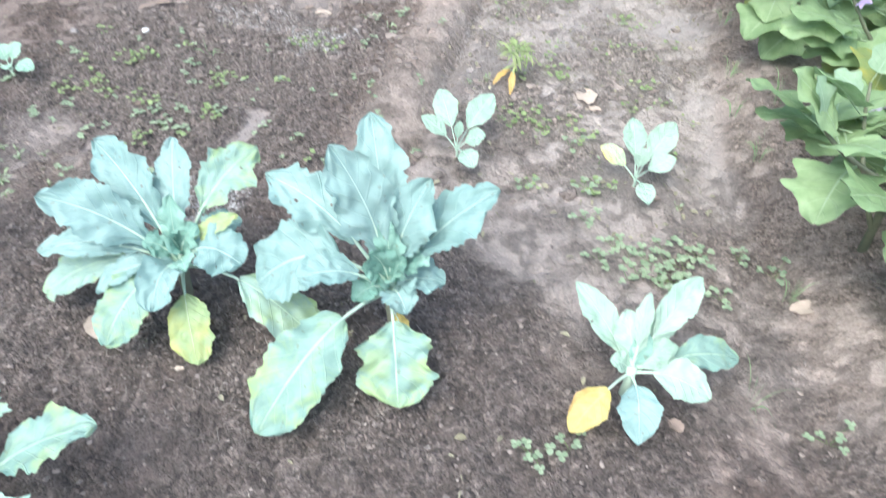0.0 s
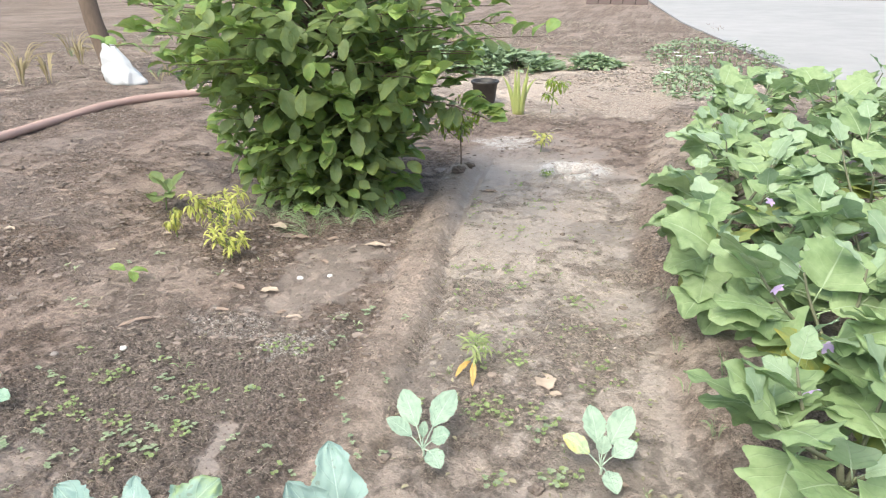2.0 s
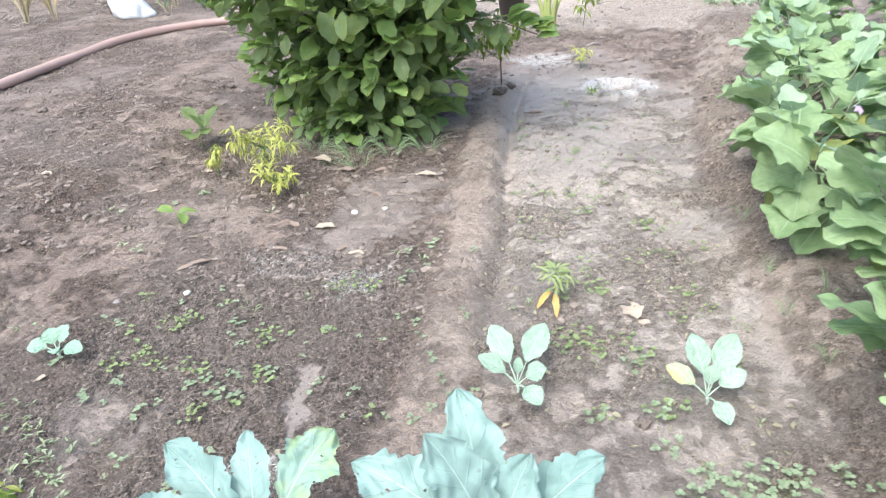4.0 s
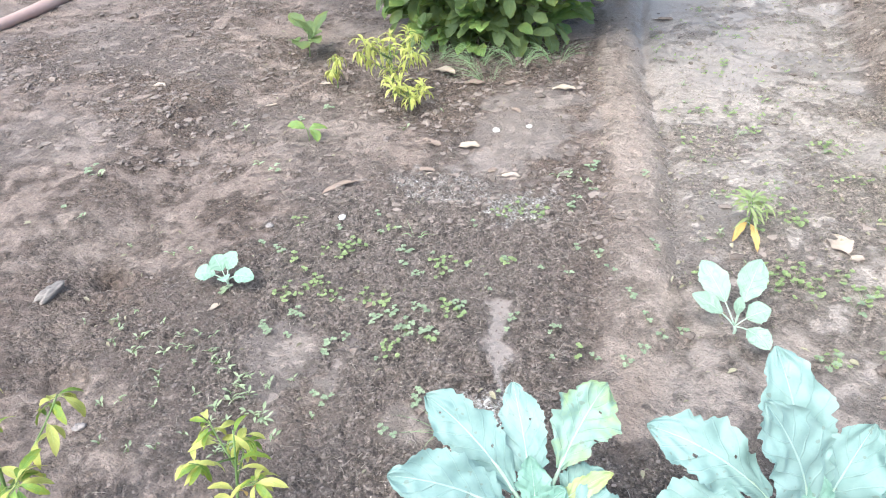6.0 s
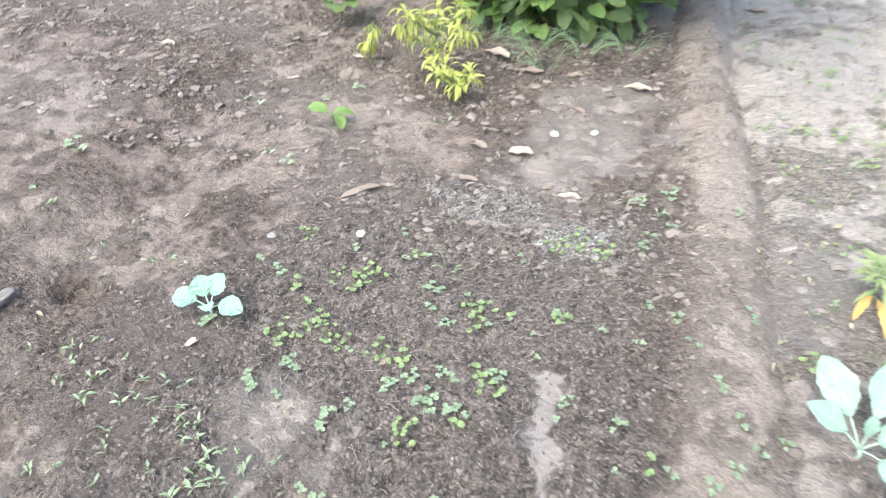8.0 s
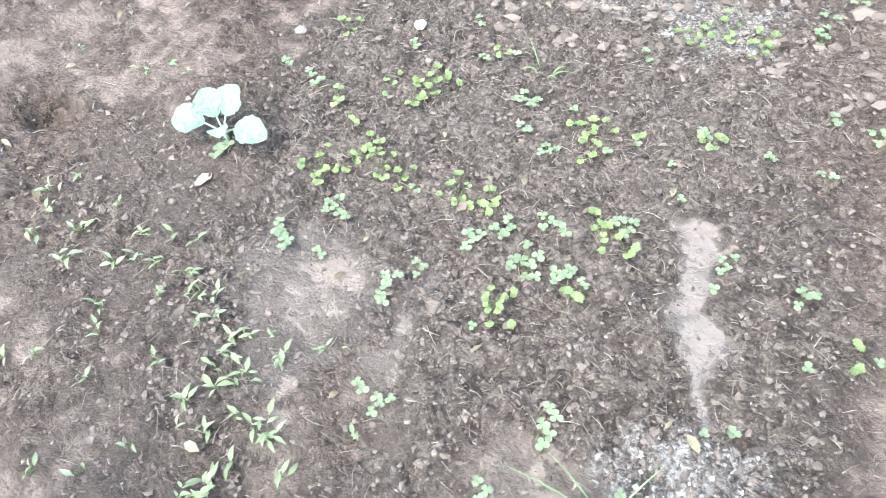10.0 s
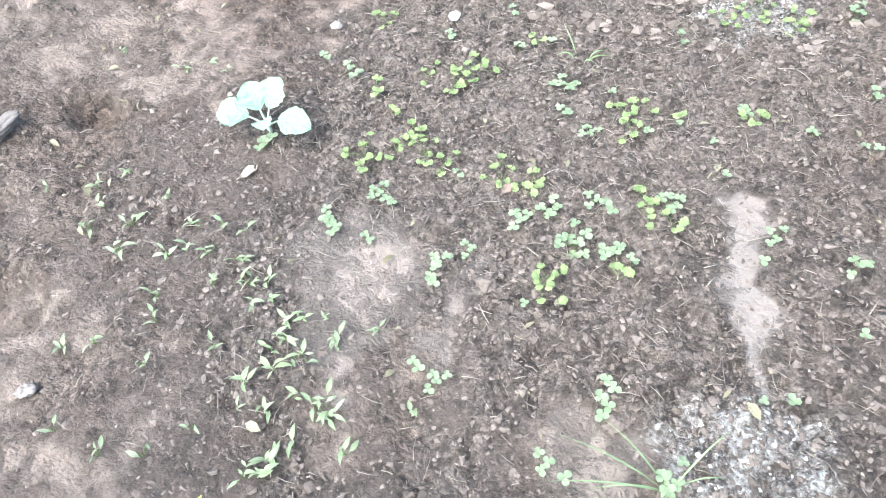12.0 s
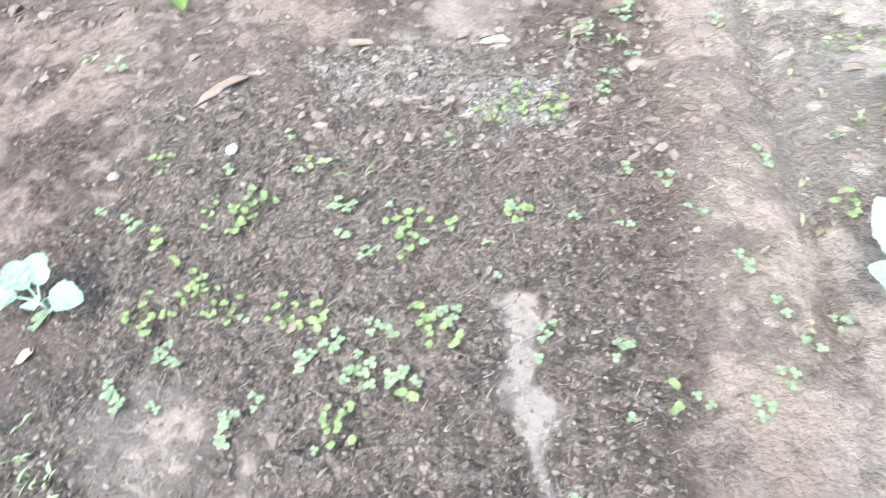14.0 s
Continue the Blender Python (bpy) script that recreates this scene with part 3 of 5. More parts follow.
def build_lumps():
    rng = np.random.default_rng(4)
    p = picked(22000, (-1.95, -0.2), (0.4, 1.95), lambda x, y: np.clip(zones(x, y)["compost"] - 0.05, 0, 1), 5)
    scatter_lumps("compost_crumbs", p, 0.0018 + 0.0055 * rng.random(len(p)) ** 3.0, CRUMB, "dark crumbly compost lying loose on the bed", "soil", 0.6, seed=6)
    p = picked(33000, (-3.4, -0.9), (1.3, 3.2), lambda x, y: (0.18 + 0.8 * np.clip(zones(x, y)["clod"], 0, 1)) * (1 - np.clip(1.4 * zones(x, y)["mud"], 0, 1)), 7)
    scatter_lumps("soil_clods", p, 0.0015 + 0.0062 * rng.random(len(p)) ** 5, CLOD, "small brown clods of earth scattered over the beds", "soil", 0.5, seed=8)
    p = picked(26000, (-6.5, 1.2), (0.9, 6.2), lambda x, y: (0.05 + 0.9 * np.clip(zones(x, y)["clod"], 0, 1)) * (1 - 0.85 * np.clip(zones(x, y)["bed"] + zones(x, y)["mud"], 0, 1)), 9)
    scatter_lumps("earth_lumps", p, 0.004 + 0.018 * rng.random(len(p)) ** 3.2, CLOD, "dark lumps of turned earth on the far bed", "soil", 0.5, seed=10)
    p = picked(9000, (-10, 5.8), (2.0, 17), lambda x, y: 0.1 + 0.8 * (vnoise(x, y, 0.8, 63) > 0.0), 13)
    scatter_lumps("sand_lumps", p, 0.01 + 0.03 * rng.random(len(p)) ** 4, CLOD, "small lumps and litter on the far dry ground", "soil", 0.4, seed=14)
    p = picked(3600, (-2.6, -0.5), (0.9, 3.0), lambda x, y: (0.3 + 0.7 * np.clip(zones(x, y)["compost"], 0, 1)) * (1 - np.clip(1.4 * zones(x, y)["mud"], 0, 1)), 15)
    scatter_lumps("pale_litter", p, 0.0010 + 0.0028 * rng.random(len(p)) ** 2.5, STRAW, "tiny pale flecks of chaff and husk on the soil", "litter", 0.3, seed=16)
    p = picked(900, (-1.3, 0.2), (-0.3, 1.7), lambda x, y: np.clip(zones(x, y)["ash"], 0, 1) ** 2, 11)
    scatter_lumps("ash_flakes", p, 0.001 + 0.0035 * rng.random(len(p)) ** 3, ASHY, "pale grey ash and lime flakes on the compost", "ash", 0.4, seed=12)


build_lumps()


def build_straw():
    rng = random.Random(21)
    parts = []
    p = picked(4600, (-2.6, -0.3), (0.3, 2.2), lambda x, y: 0.12 + 0.88 * np.clip(zones(x, y)["compost"], 0, 1), 22)
    for x, y in p:
        L, a, w = 0.006 + 0.036 * rng.random() ** 2.5, rng.random() * 6.28, 0.0004 + 0.0005 * rng.random() ** 2
        z = floor_z(x, y) + 0.004
        dx, dy, bend = math.cos(a) * L / 2, math.sin(a) * L / 2, rng.uniform(-0.15, 0.15)
        parts.append(tube([(x - dx, y - dy, z), (x + dy * bend, y - dx * bend, z + 0.003), (x + dx, y + dy, z + rng.random() * 0.006)], w, 4))
    # longer dry stalks on the far ground
    for x, y in picked(3600, (-10, 5.6), (1.6, 17), lambda x, y: np.clip(0.25 + 1.6 * vnoise(x, y, 0.7, 64), 0.02, 1), 23):
        L, a, w = 0.05 + 0.16 * rng.random() ** 2, rng.random() * 6.28, 0.003 + 0.004 * rng.random()
        z = floor_z(x, y) + 0.006
        dx, dy = math.cos(a) * L / 2, math.sin(a) * L / 2
        parts.append(tube([(x - dx, y - dy, z), (x + dy * 0.2, y - dx * 0.2, z + 0.02 * rng.random()), (x + dx, y + dy, z + rng.random() * 0.06)], w, 3))
    V, F, _ = join(parts)
    tagged(mk("straw_litter", V, F, STRAW), "bits of dry straw and stalk strewn on the soil", "straw", kind="stuff")


build_straw()


def build_shards():
    """Scraps of leaf lying about on the mud."""
    rng = random.Random(31)
    parts = []
    near = picked(1300, (-0.3, 0.7), (0.9, 4.2), lambda x, y: 0.1 + 0.9 * zones(x, y)["bed"], 24)
    wide = picked(520, (-3.0, -0.3), (0.9, 3.2), lambda x, y: 0.5 + 0 * x, 25)
    for x, y in np.vstack([near, wide]):
        L, a = 0.007 + 0.024 * rng.random() ** 2, rng.random() * 6.283
        z = floor_z(x, y) + 0.005
        d = Vector((math.cos(a), math.sin(a), rng.uniform(-.1, .3))) * L
        q = Vector((x, y, z))
        parts.append(blade(bez(q, q + d * 0.5 + Vector((0, 0, L * 0.3)), q + d), L * rng.uniform(0.10, 0.28), "ellipse", (rng.uniform(-.5, .5), rng.uniform(-.5, .5), 1), 0.3, ns=3, nu=1))
    V, F, U = join(parts)
    tagged(mk("leaf_litter", V, F, SHARD, uv=U), "small dry and pale green leaf scraps on the mud", "litter", kind="stuff")


build_shards()


# ---- cauliflower plants ----
def thing(name, x, y, label, category, group="", z=None):
    ob = new(name)
    ob.location = (x, y, floor_z(x, y) if z is None else z)
    ob.empty_display_size = 0.05
    return tagged(ob, label, category, group)


def own_leaf(plant, crown, tip, width, arch=0.05, material=None, shape="spoon", start=0.3, ruffle=0.07, lobe=0.03, cup=0.16, face=None, phase=None, name="leaf", stalk=0.006, holes=0.0):
    """A leaf of its own shape from the crown to its tip (world places), with its pale stalk and midrib; face: where its upper side looks."""
    base = plant.location
    p0, p2 = Vector(crown) - base, Vector(tip) - base
    out = Vector((p2.x - p0.x, p2.y - p0.y, 0))
    out = out.normalized() if out.length > 1e-3 else Vector((1, 0, 0))
    p1 = (p0 + p2) / 2 + Vector((0, 0, arch)) + out * (-0.15 * max(0, p2.z - p0.z))
    sp = bez(p0, p1, p2)
    hint = Vector(face) if face else Vector((0, 0, 0.65)) - out * 0.75
    phase = (tip[0] * 37 + tip[1] * 23) % 6.28 if phase is None else phase
    young = shape == "young"
    start, width = (start * 0.8, width * 1.06) if young else (start * 0.86, width * 0.96)
    V, F, U = blade(sp, width, shape, hint, cup, ruffle, 3.0, lobe, 2.6, 52, 10, start, phase, (0.08 if young else 0.17) * width, 0.09 if young else 0.32 if shape == "spoon" else 0.17, holes, 0.010 if young else 0.03 if shape == "spoon" else 0.012)
    leaf = mk(name, V, F, material or CAULI, plant, uv=U)
    pts = [sp(i / 9 * 0.93) for i in range(10)]
    under = []
    for i, p in enumerate(pts):
        t = (sp(min(1, i / 9 * 0.93 + 0.02)) - p).normalized()
        under.append((hint - t * hint.dot(t)).normalized() * 0.0025)
    tv, tf = tube([p - n for p, n in zip(pts, under)], [stalk * (1 - 0.92 * i / 9) for i in range(10)], 6)
    mk("midrib", tv, tf, RIB, leaf, "pale fleshy stalk and midrib")
    return leaf


def stem_part(plant, top, r0, r1, material, name="stem"):
    t = Vector(top) - plant.location
    V, F = tube([(0, 0, -0.02), t * 0.5 + Vector((0.004, 0, 0)), t], [r0, (r0 + r1) / 2, r1], 8)
    return mk(name, V, F, material, plant)


FRONT, UP = (0.1, -0.8, 0.75), (0.0, -0.4, 1.0)


def cauliflower_a():
    c = (0.201, 0.105, 0.16)
    p = thing("cauliflower_plant", 0.225, 0.075, "large blue-green cauliflower plant with upright leaves, standing beside its twin", "cauliflower plant", "cauliflower plants in the bed")
    stem_part(p, (0.205, 0.10, 0.17), 0.013, 0.018, OLD_STEM)
    own_leaf(p, c, (0.084, 0.266, 0.518), 0.066, 0.05, start=0.34, face=FRONT)
    own_leaf(p, c, (0.064, 0.115, 0.522), 0.070, 0.04, start=0.26, face=(0.55, -0.75, 0.45), phase=1.0)
    own_leaf(p, c, (0.26, 0.193, 0.444), 0.060, 0.03, start=0.22, face=(-0.1, -0.8, 0.6))
    own_leaf(p, c, (0.40, 0.235, 0.43), 0.064, 0.05, start=0.34, face=(-0.45, -0.7, 0.7))
    own_leaf(p, c, (-0.118, 0.135, 0.375), 0.064, 0.11, start=0.36, ruffle=0.12, face=(0.2, -0.55, 0.9), holes=0.36)
    own_leaf(p, c, (-0.082, -0.001, 0.17), 0.088, 0.20, shape="broad", start=0.44, face=(-0.25, -0.65, 0.75))
    own_leaf(p, c, (0.035, -0.015, 0.245), 0.046, 0.08, shape="broad", start=0.44, cup=0.35, face=(0.0, -0.25, 1.0))
    own_leaf(p, c, (0.313, -0.098, 0.03), 0.086, 0.10, CAULI_YELLOW, "broad", 0.46, 0.09, 0.16, 0.02, face=(0.1, -0.5, 1.0), phase=2.4)
    own_leaf(p, c, (0.061, -0.27, 0.02), 0.086, 0.16, CAULI_YELLOW, "broad", 0.42, 0.11, 0.06, -0.03, face=UP, phase=5.0)
    for tip, w, arch, f in (((0.179, 0.127, 0.36), 0.034, 0.03, FRONT), ((0.168, 0.069, 0.30), 0.036, 0.03, FRONT), ((0.296, 0.164, 0.30), 0.042, 0.05, (-0.5, -0.7, 0.6)),
                            ((0.241, 0.103, 0.28), 0.030, 0.02, FRONT), ((0.218, 0.069, 0.23), 0.030, 0.03, UP), ((0.151, 0.065, 0.25), 0.030, 0.04, (0.5, -0.5, 0.8))):
        own_leaf(p, c, tip, w, arch, HEART, start=0.2, ruffle=0.13, face=f)
    own_leaf(p, c, (0.322, 0.14, 0.20), 0.046, 0.06, start=0.12, ruffle=0.16, cup=0.45, face=(-0.2, -0.3, 1.0))
    own_leaf(p, c, (0.268, 0.05, 0.165), 0.044, 0.06, start=0.12, ruffle=0.16, cup=0.5, face=(0.0, -0.2, 1.0))
    own_leaf(p, c, (0.145, 0.03, 0.175), 0.034, 0.06, HEART, start=0.2, ruffle=0.15, cup=0.4, face=UP)
    own_leaf(p, (0.205, 0.095, 0.12), (0.275, 0.035, 0.09), 0.020, 0.03, YELLOW, shape="ellipse")


def cauliflower_b():
    c = (-0.298, -0.003, 0.14)
    p = thing("cauliflower_plant", -0.285, -0.03, "leafy cauliflower plant with insect-nibbled leaves and yellowing lower leaves", "cauliflower plant", "cauliflower plants in the bed")
    stem_part(p, (-0.296, -0.006, 0.15), 0.012, 0.016, OLD_STEM)
    own_leaf(p, c, (-0.561, 0.092, 0.364), 0.060, 0.09, start=0.28, ruffle=0.12, holes=0.37, face=(0.35, -0.7, 0.7))
    own_leaf(p, c, (-0.395, 0.171, 0.373), 0.050, 0.05, start=0.28, holes=0.37, face=FRONT)
    own_leaf(p, c, (-0.573, -0.091, 0.327), 0.066, 0.07, start=0.24, holes=0.35, face=(0.25, -0.6, 0.85))
    own_leaf(p, c, (-0.597, -0.129, 0.18), 0.044, 0.10, start=0.26, face=UP)
    own_leaf(p, c, (-0.598, -0.155, 0.06), 0.058, 0.13, CAULI_YELLOW, "broad", 0.42, 0.10, face=UP)
    own_leaf(p, c, (-0.353, -0.233, 0.07), 0.068, 0.12, CAULI_YELLOW, "broad", 0.34, 0.05, 0.02, 0.0, face=(0.0, -0.6, 0.9))
    own_leaf(p, c, (-0.163, -0.168, 0.02), 0.052, 0.09, OLD_LEAF, "broad", 0.5, 0.06, 0.02, -0.03, face=UP)
    own_leaf(p, c, (-0.261, -0.158, 0.15), 0.048, 0.10, shape="broad", start=0.16, cup=0.4, face=(0.25, -0.4, 1.0))
    own_leaf(p, c, (-0.209, 0.241, 0.357), 0.062, 0.09, CAULI_YELLOW, start=0.42, ruffle=0.15, lobe=0.08, holes=0.40, face=FRONT)
    own_leaf(p, c, (-0.125, 0.005, 0.205), 0.060, 0.11, shape="broad", start=0.36, ruffle=0.14, lobe=0.06, holes=0.32, face=(0.1, -0.4, 1.0))
    own_leaf(p, c, (-0.165, 0.075, 0.285), 0.022, 0.05, OLD_LEAF, start=0.36, ruffle=0.15, face=FRONT)
    own_leaf(p, c, (-0.18, 0.10, 0.24), 0.045, 0.07, start=0.4, ruffle=0.12, face=UP)
    own_leaf(p, c, (-0.424, -0.15, 0.13), 0.032, 0.09, start=0.2, cup=0.45, ruffle=0.14, face=UP)
    for tip, w, arch, f in (((-0.327, 0.048, 0.31), 0.032, 0.03, FRONT), ((-0.247, 0.028, 0.26), 0.034, 0.04, FRONT), ((-0.29, -0.021, 0.25), 0.028, 0.02, UP),
                            ((-0.229, -0.059, 0.20), 0.030, 0.05, UP), ((-0.363, -0.039, 0.22), 0.034, 0.05, UP)):
        own_leaf(p, c, tip, w, arch, HEART, start=0.22, ruffle=0.14, face=f)
    own_leaf(p, c, (0.075, -0.01, 0.03), 0.062, 0.15, CAULI_YELLOW, "broad", 0.52, 0.1, face=UP)


def cauliflower_c():
    c = (0.77, 0.178, 0.06)
    p = thing("cauliflower_plant", 0.77, 0.175, "half-grown pale cauliflower plant with one yellow leaf on the soil", "cauliflower plant", "cauliflower plants in the bed")
    stem_part(p, (0.77, 0.178, 0.08), 0.011, 0.013, RIB)
    for tip, w, arch, m, st, f in (
            ((0.596, 0.282, 0.19), 0.038, 0.03, SEEDLING, .25, (0.3, -0.7, 0.8)), ((0.867, 0.383, 0.22), 0.042, 0.05, SEEDLING, .42, FRONT),
            ((0.762, 0.285, 0.22), 0.024, 0.03, SEEDLING, .42, (-0.5, -0.7, 0.6)), ((1.003, 0.331, 0.05), 0.048, 0.08, CAULI_YELLOW, .45, UP),
            ((0.947, 0.166, 0.07), 0.050, 0.07, SEEDLING, .34, UP), ((0.826, 0.025, 0.02), 0.050, 0.08, CAULI, .40, UP),
            ((0.68, 0.005, 0.01), 0.044, 0.06, YELLOW, .52, UP), ((0.724, 0.262, 0.17), 0.040, 0.03, SEEDLING, .25, FRONT),
            ((0.835, 0.336, 0.17), 0.034, 0.03, SEEDLING, .4, FRONT), ((0.854, 0.248, 0.12), 0.030, 0.04, SEEDLING, .25, UP),
            ((0.786, 0.24, 0.14), 0.026, 0.02, HEART, .2, FRONT), ((0.72, 0.158, 0.10), 0.028, 0.03, SEEDLING, .25, UP), ((0.863, 0.22, 0.10), 0.026, 0.05, SEEDLING, .2, UP)):
        own_leaf(p, c, tip, w * 0.88, arch, m, "young", st, 0.09, 0.04, 0.18, f, stalk=0.0045, holes=0.30)


def cauliflower_d():
    c = (-0.33, -0.62, 0.07)
    p = thing("cauliflower_plant", -0.33, -0.62, "broad cauliflower plant with wide green leaves near the path", "cauliflower plant", "cauliflower plants in the bed")
    stem_part(p, (-0.33, -0.62, 0.09), 0.015, 0.018, RIB)
    for tip, w, arch in (((-0.135, -0.455, 0.20), 0.062, 0.08), ((-0.43, -0.46, 0.16), 0.07, 0.09), ((-0.56, -0.62, 0.14), 0.07, 0.1),
                         ((-0.36, -0.86, 0.1), 0.07, 0.1), ((-0.12, -0.70, 0.12), 0.07, 0.09), ((-0.31, -0.56, 0.24), 0.04, 0.03)):
        own_leaf(p, c, tip, w, arch, CAULI_YELLOW)


def young_cabbage(crown, leaves, label, face=FRONT, start=0.44):
    p = thing("cabbage_seedling", crown[0], crown[1], label, "seedling", "cabbage seedlings in the beds")
    g = p.location.z
    stem_part(p, (crown[0], crown[1], g + crown[2]), 0.004, 0.005, RIB)
    for tip, w, m in leaves:
        own_leaf(p, (crown[0], crown[1], g + crown[2]), tip, w * 1.08, 0.02 + 0.02 * (tip[2] < 0.08), m, "young", start, 0.03, 0.0, 0.12, UP if tip[2] < 0.11 else face, stalk=0.0028)


cauliflower_a()
cauliflower_b()
cauliflower_c()
cauliflower_d()
young_cabbage((0.076, 0.895, 0.03), (((-0.042, 1.029, 0.14), 0.036, SEEDLING), ((0.127, 1.093, 0.13), 0.038, SEEDLING), ((-0.056, 0.909, 0.10), 0.026, SEEDLING),
              ((0.164, 0.92, 0.08), 0.031, SEEDLING), ((0.168, 0.803, 0.03), 0.029, SEEDLING), ((0.077, 0.92, 0.11), 0.014, SEEDLING)),
              "young pale green cabbage seedling in a rosette on mud")
young_cabbage((0.648, 0.979, 0.03), (((0.587, 1.116, 0.15), 0.032, SEEDLING), ((0.721, 1.144, 0.15), 0.038, SEEDLING), ((0.519, 1.008, 0.09), 0.029, HALF_YELLOW),
              ((0.751, 1.036, 0.09), 0.031, SEEDLING), ((0.71, 0.865, 0.02), 0.026, SEEDLING), ((0.655, 1.0, 0.125), 0.021, SEEDLING)),
              "young pale cabbage seedling with one yellow-tipped leaf")
young_cabbage((-1.54, 0.655, 0.02), (((-1.518, 0.715, 0.115), 0.030, MINT), ((-1.59, 0.685, 0.105), 0.029, MINT), ((-1.635, 0.62, 0.06), 0.028, MINT),
              ((-1.423, 0.655, 0.06), 0.027, MINT), ((-1.522, 0.625, 0.05), 0.020, MINT)),
              "small mint-green cabbage seedling in dark compost", (0.0, -0.35, 1.0), 0.42)


# ---- leaves that are shared by many plants ----
def leaf_mesh(name, length, width, shape, droop, material, **kw):
    """A leaf that points along +y and rises then droops, with its stalk, as shared mesh data."""
    sp = bez((0, 0, 0), (0, length * 0.5, length * droop * 0.9), (0, length, length * (-droop * 0.4)))
    start = kw.pop("start", 0.12)
    thick = kw.pop("thick", 0.012)
    V, F, U = blade(sp, width, shape, (0, 0, 1), start=start, **kw)
    tv, tf = tube([sp(0), sp(start * 0.6), sp(start + 0.25)], [length * thick, length * thick * 0.9, length * thick * 0.4], 5)
    o = len(V)
    V = V + [v - Vector((0, 0, length * thick)) for v in tv]
    F = F + [tuple(i + o for i in f) for f in tf]
    U = U + [(0.5, 0.5)] * len(tv)
    me = bpy.data.meshes.new(name)
    me.from_pydata([tuple(v) for v in V], [], F)
    lay = me.uv_layers.new(name="UVMap")
    idx = np.empty(len(me.loops), int)
    me.loops.foreach_get("vertex_index", idx)
    lay.data.foreach_set("uv", np.array(U)[idx].ravel())
    me.polygons.foreach_set("use_smooth", [True] * len(me.polygons))
    me.materials.append(material)
    return me


def aim(p, yaw, pitch=0.0, roll=0.0, size=1.0):
    """A leaf's matrix: it starts at p and points to yaw (degrees anticlockwise from +y), raised by pitch."""
    return Matrix.Translation(p) @ Matrix.Rotation(radians(yaw), 4, "Z") @ Matrix.Rotation(radians(pitch), 4, "X") @ Matrix.Rotation(radians(roll), 4, "Y") @ Matrix.Scale(size, 4)


# ---- eggplants on the bank ----
EGG_AGED = leaf_mesh("eggplant_old_leaf", 0.25, 0.092, "ovate", 0.16, EGG_OLD, cup=0.05, ruffle=0.07, waves=2.0, lobe=0.17, lobes=2.6, ns=24, nu=5, start=0.24, rag=0.1, scallop=0.03)
EGG_TOP = [leaf_mesh("eggplant_top_leaf", 0.22, 0.070 + 0.01 * i, "ovate", 0.12, EGG_NEW, cup=0.16, ruffle=0.08, waves=2.0, lobe=0.15, lobes=2.4, ns=18, nu=4, start=0.24, phase=i * 1.3, scallop=0.02) for i in range(2)]
EGG_LEAVES = [leaf_mesh("eggplant_leaf", 0.25, 0.084 + 0.007 * i, "ovate", 0.08 + 0.05 * i, EGG, cup=0.04 + 0.05 * i, ruffle=0.08, waves=2.0, lobe=0.19, lobes=2.6, ns=26, nu=5, start=0.24, phase=i * 1.3, rag=0.1, pucker=0.008, scallop=0.03) for i in range(4)]


def eggplant(x, y, height, spread, leaves, seed, label):
    rng = random.Random(seed)
    p = thing("eggplant", x, y, label, "eggplant", "eggplants along the bank")
    top = Vector((rng.uniform(-.04, .04), rng.uniform(-.04, .04), height * 0.55))
    V, F = tube([(0, 0, -0.03), top * 0.5 + Vector((0.01, 0.01, 0)), top], [0.013, 0.011, 0.009], 7)
    mk("stem", V, F, EGG_STEM, p)
    shoots = []
    n = 6
    for i in range(n):
        a = i * 6.283 / n + rng.uniform(-.35, .35)
        r, h = spread * rng.uniform(0.55, 0.85), height * rng.uniform(0.72, 1.0)
        end = Vector((math.cos(a) * r, math.sin(a) * r, h))
        s0 = top * rng.uniform(0.3, 0.9)
        sp = bez(s0, (s0 + end) / 2 + Vector((math.cos(a), math.sin(a), -0.2)) * 0.05, end)
        V, F = tube([sp(k / 5) for k in range(6)], [0.008, 0.0075, 0.007, 0.006, 0.005, 0.004], 6)
        mk("branch", V, F, EGG_STEM, p)
        shoots.append((sp, math.degrees(a) - 90))
    for i in range(leaves):
        sp, yaw = shoots[i % n]
        s = 1.0 - 0.75 * ((i // n) / max(1, leaves // n)) ** 0.9 + rng.uniform(-.04, .0)
        q = sp(max(0.1, s))
        new_top = s > 0.85
        share("leaf", EGG_TOP[rng.randrange(2)] if s > 0.84 else EGG_AGED if s < 0.35 and rng.random() < 0.3 else EGG_LEAVES[rng.randrange(4)], p,
              aim(q, yaw + rng.uniform(-115, 115), rng.uniform(20, 70) if new_top else rng.uniform(-5, 50) if s > 0.5 else rng.uniform(-25, 15), rng.uniform(-28, 28), rng.uniform(0.5, 0.85) if new_top else rng.uniform(0.8, 1.2)))
    for i in range(2):
        sp, yaw = shoots[rng.randrange(n)]
        q = sp(0.85)
        parts = [blade(bez((0, 0, 0), (math.cos(k * 1.257) * .012, math.sin(k * 1.257) * .012, .006), (math.cos(k * 1.257) * .026, math.sin(k * 1.257) * .026, 0)), 0.009, "ovate", (0, 0, 1), ns=4, nu=1) for k in range(5)]
        V, F, U = join(parts)
        f = mk("flower", V, F, PETAL, p, "small purple eggplant flower", at=aim(q + Vector((0.03, -0.02, 0.0)), yaw, -40))
    return p


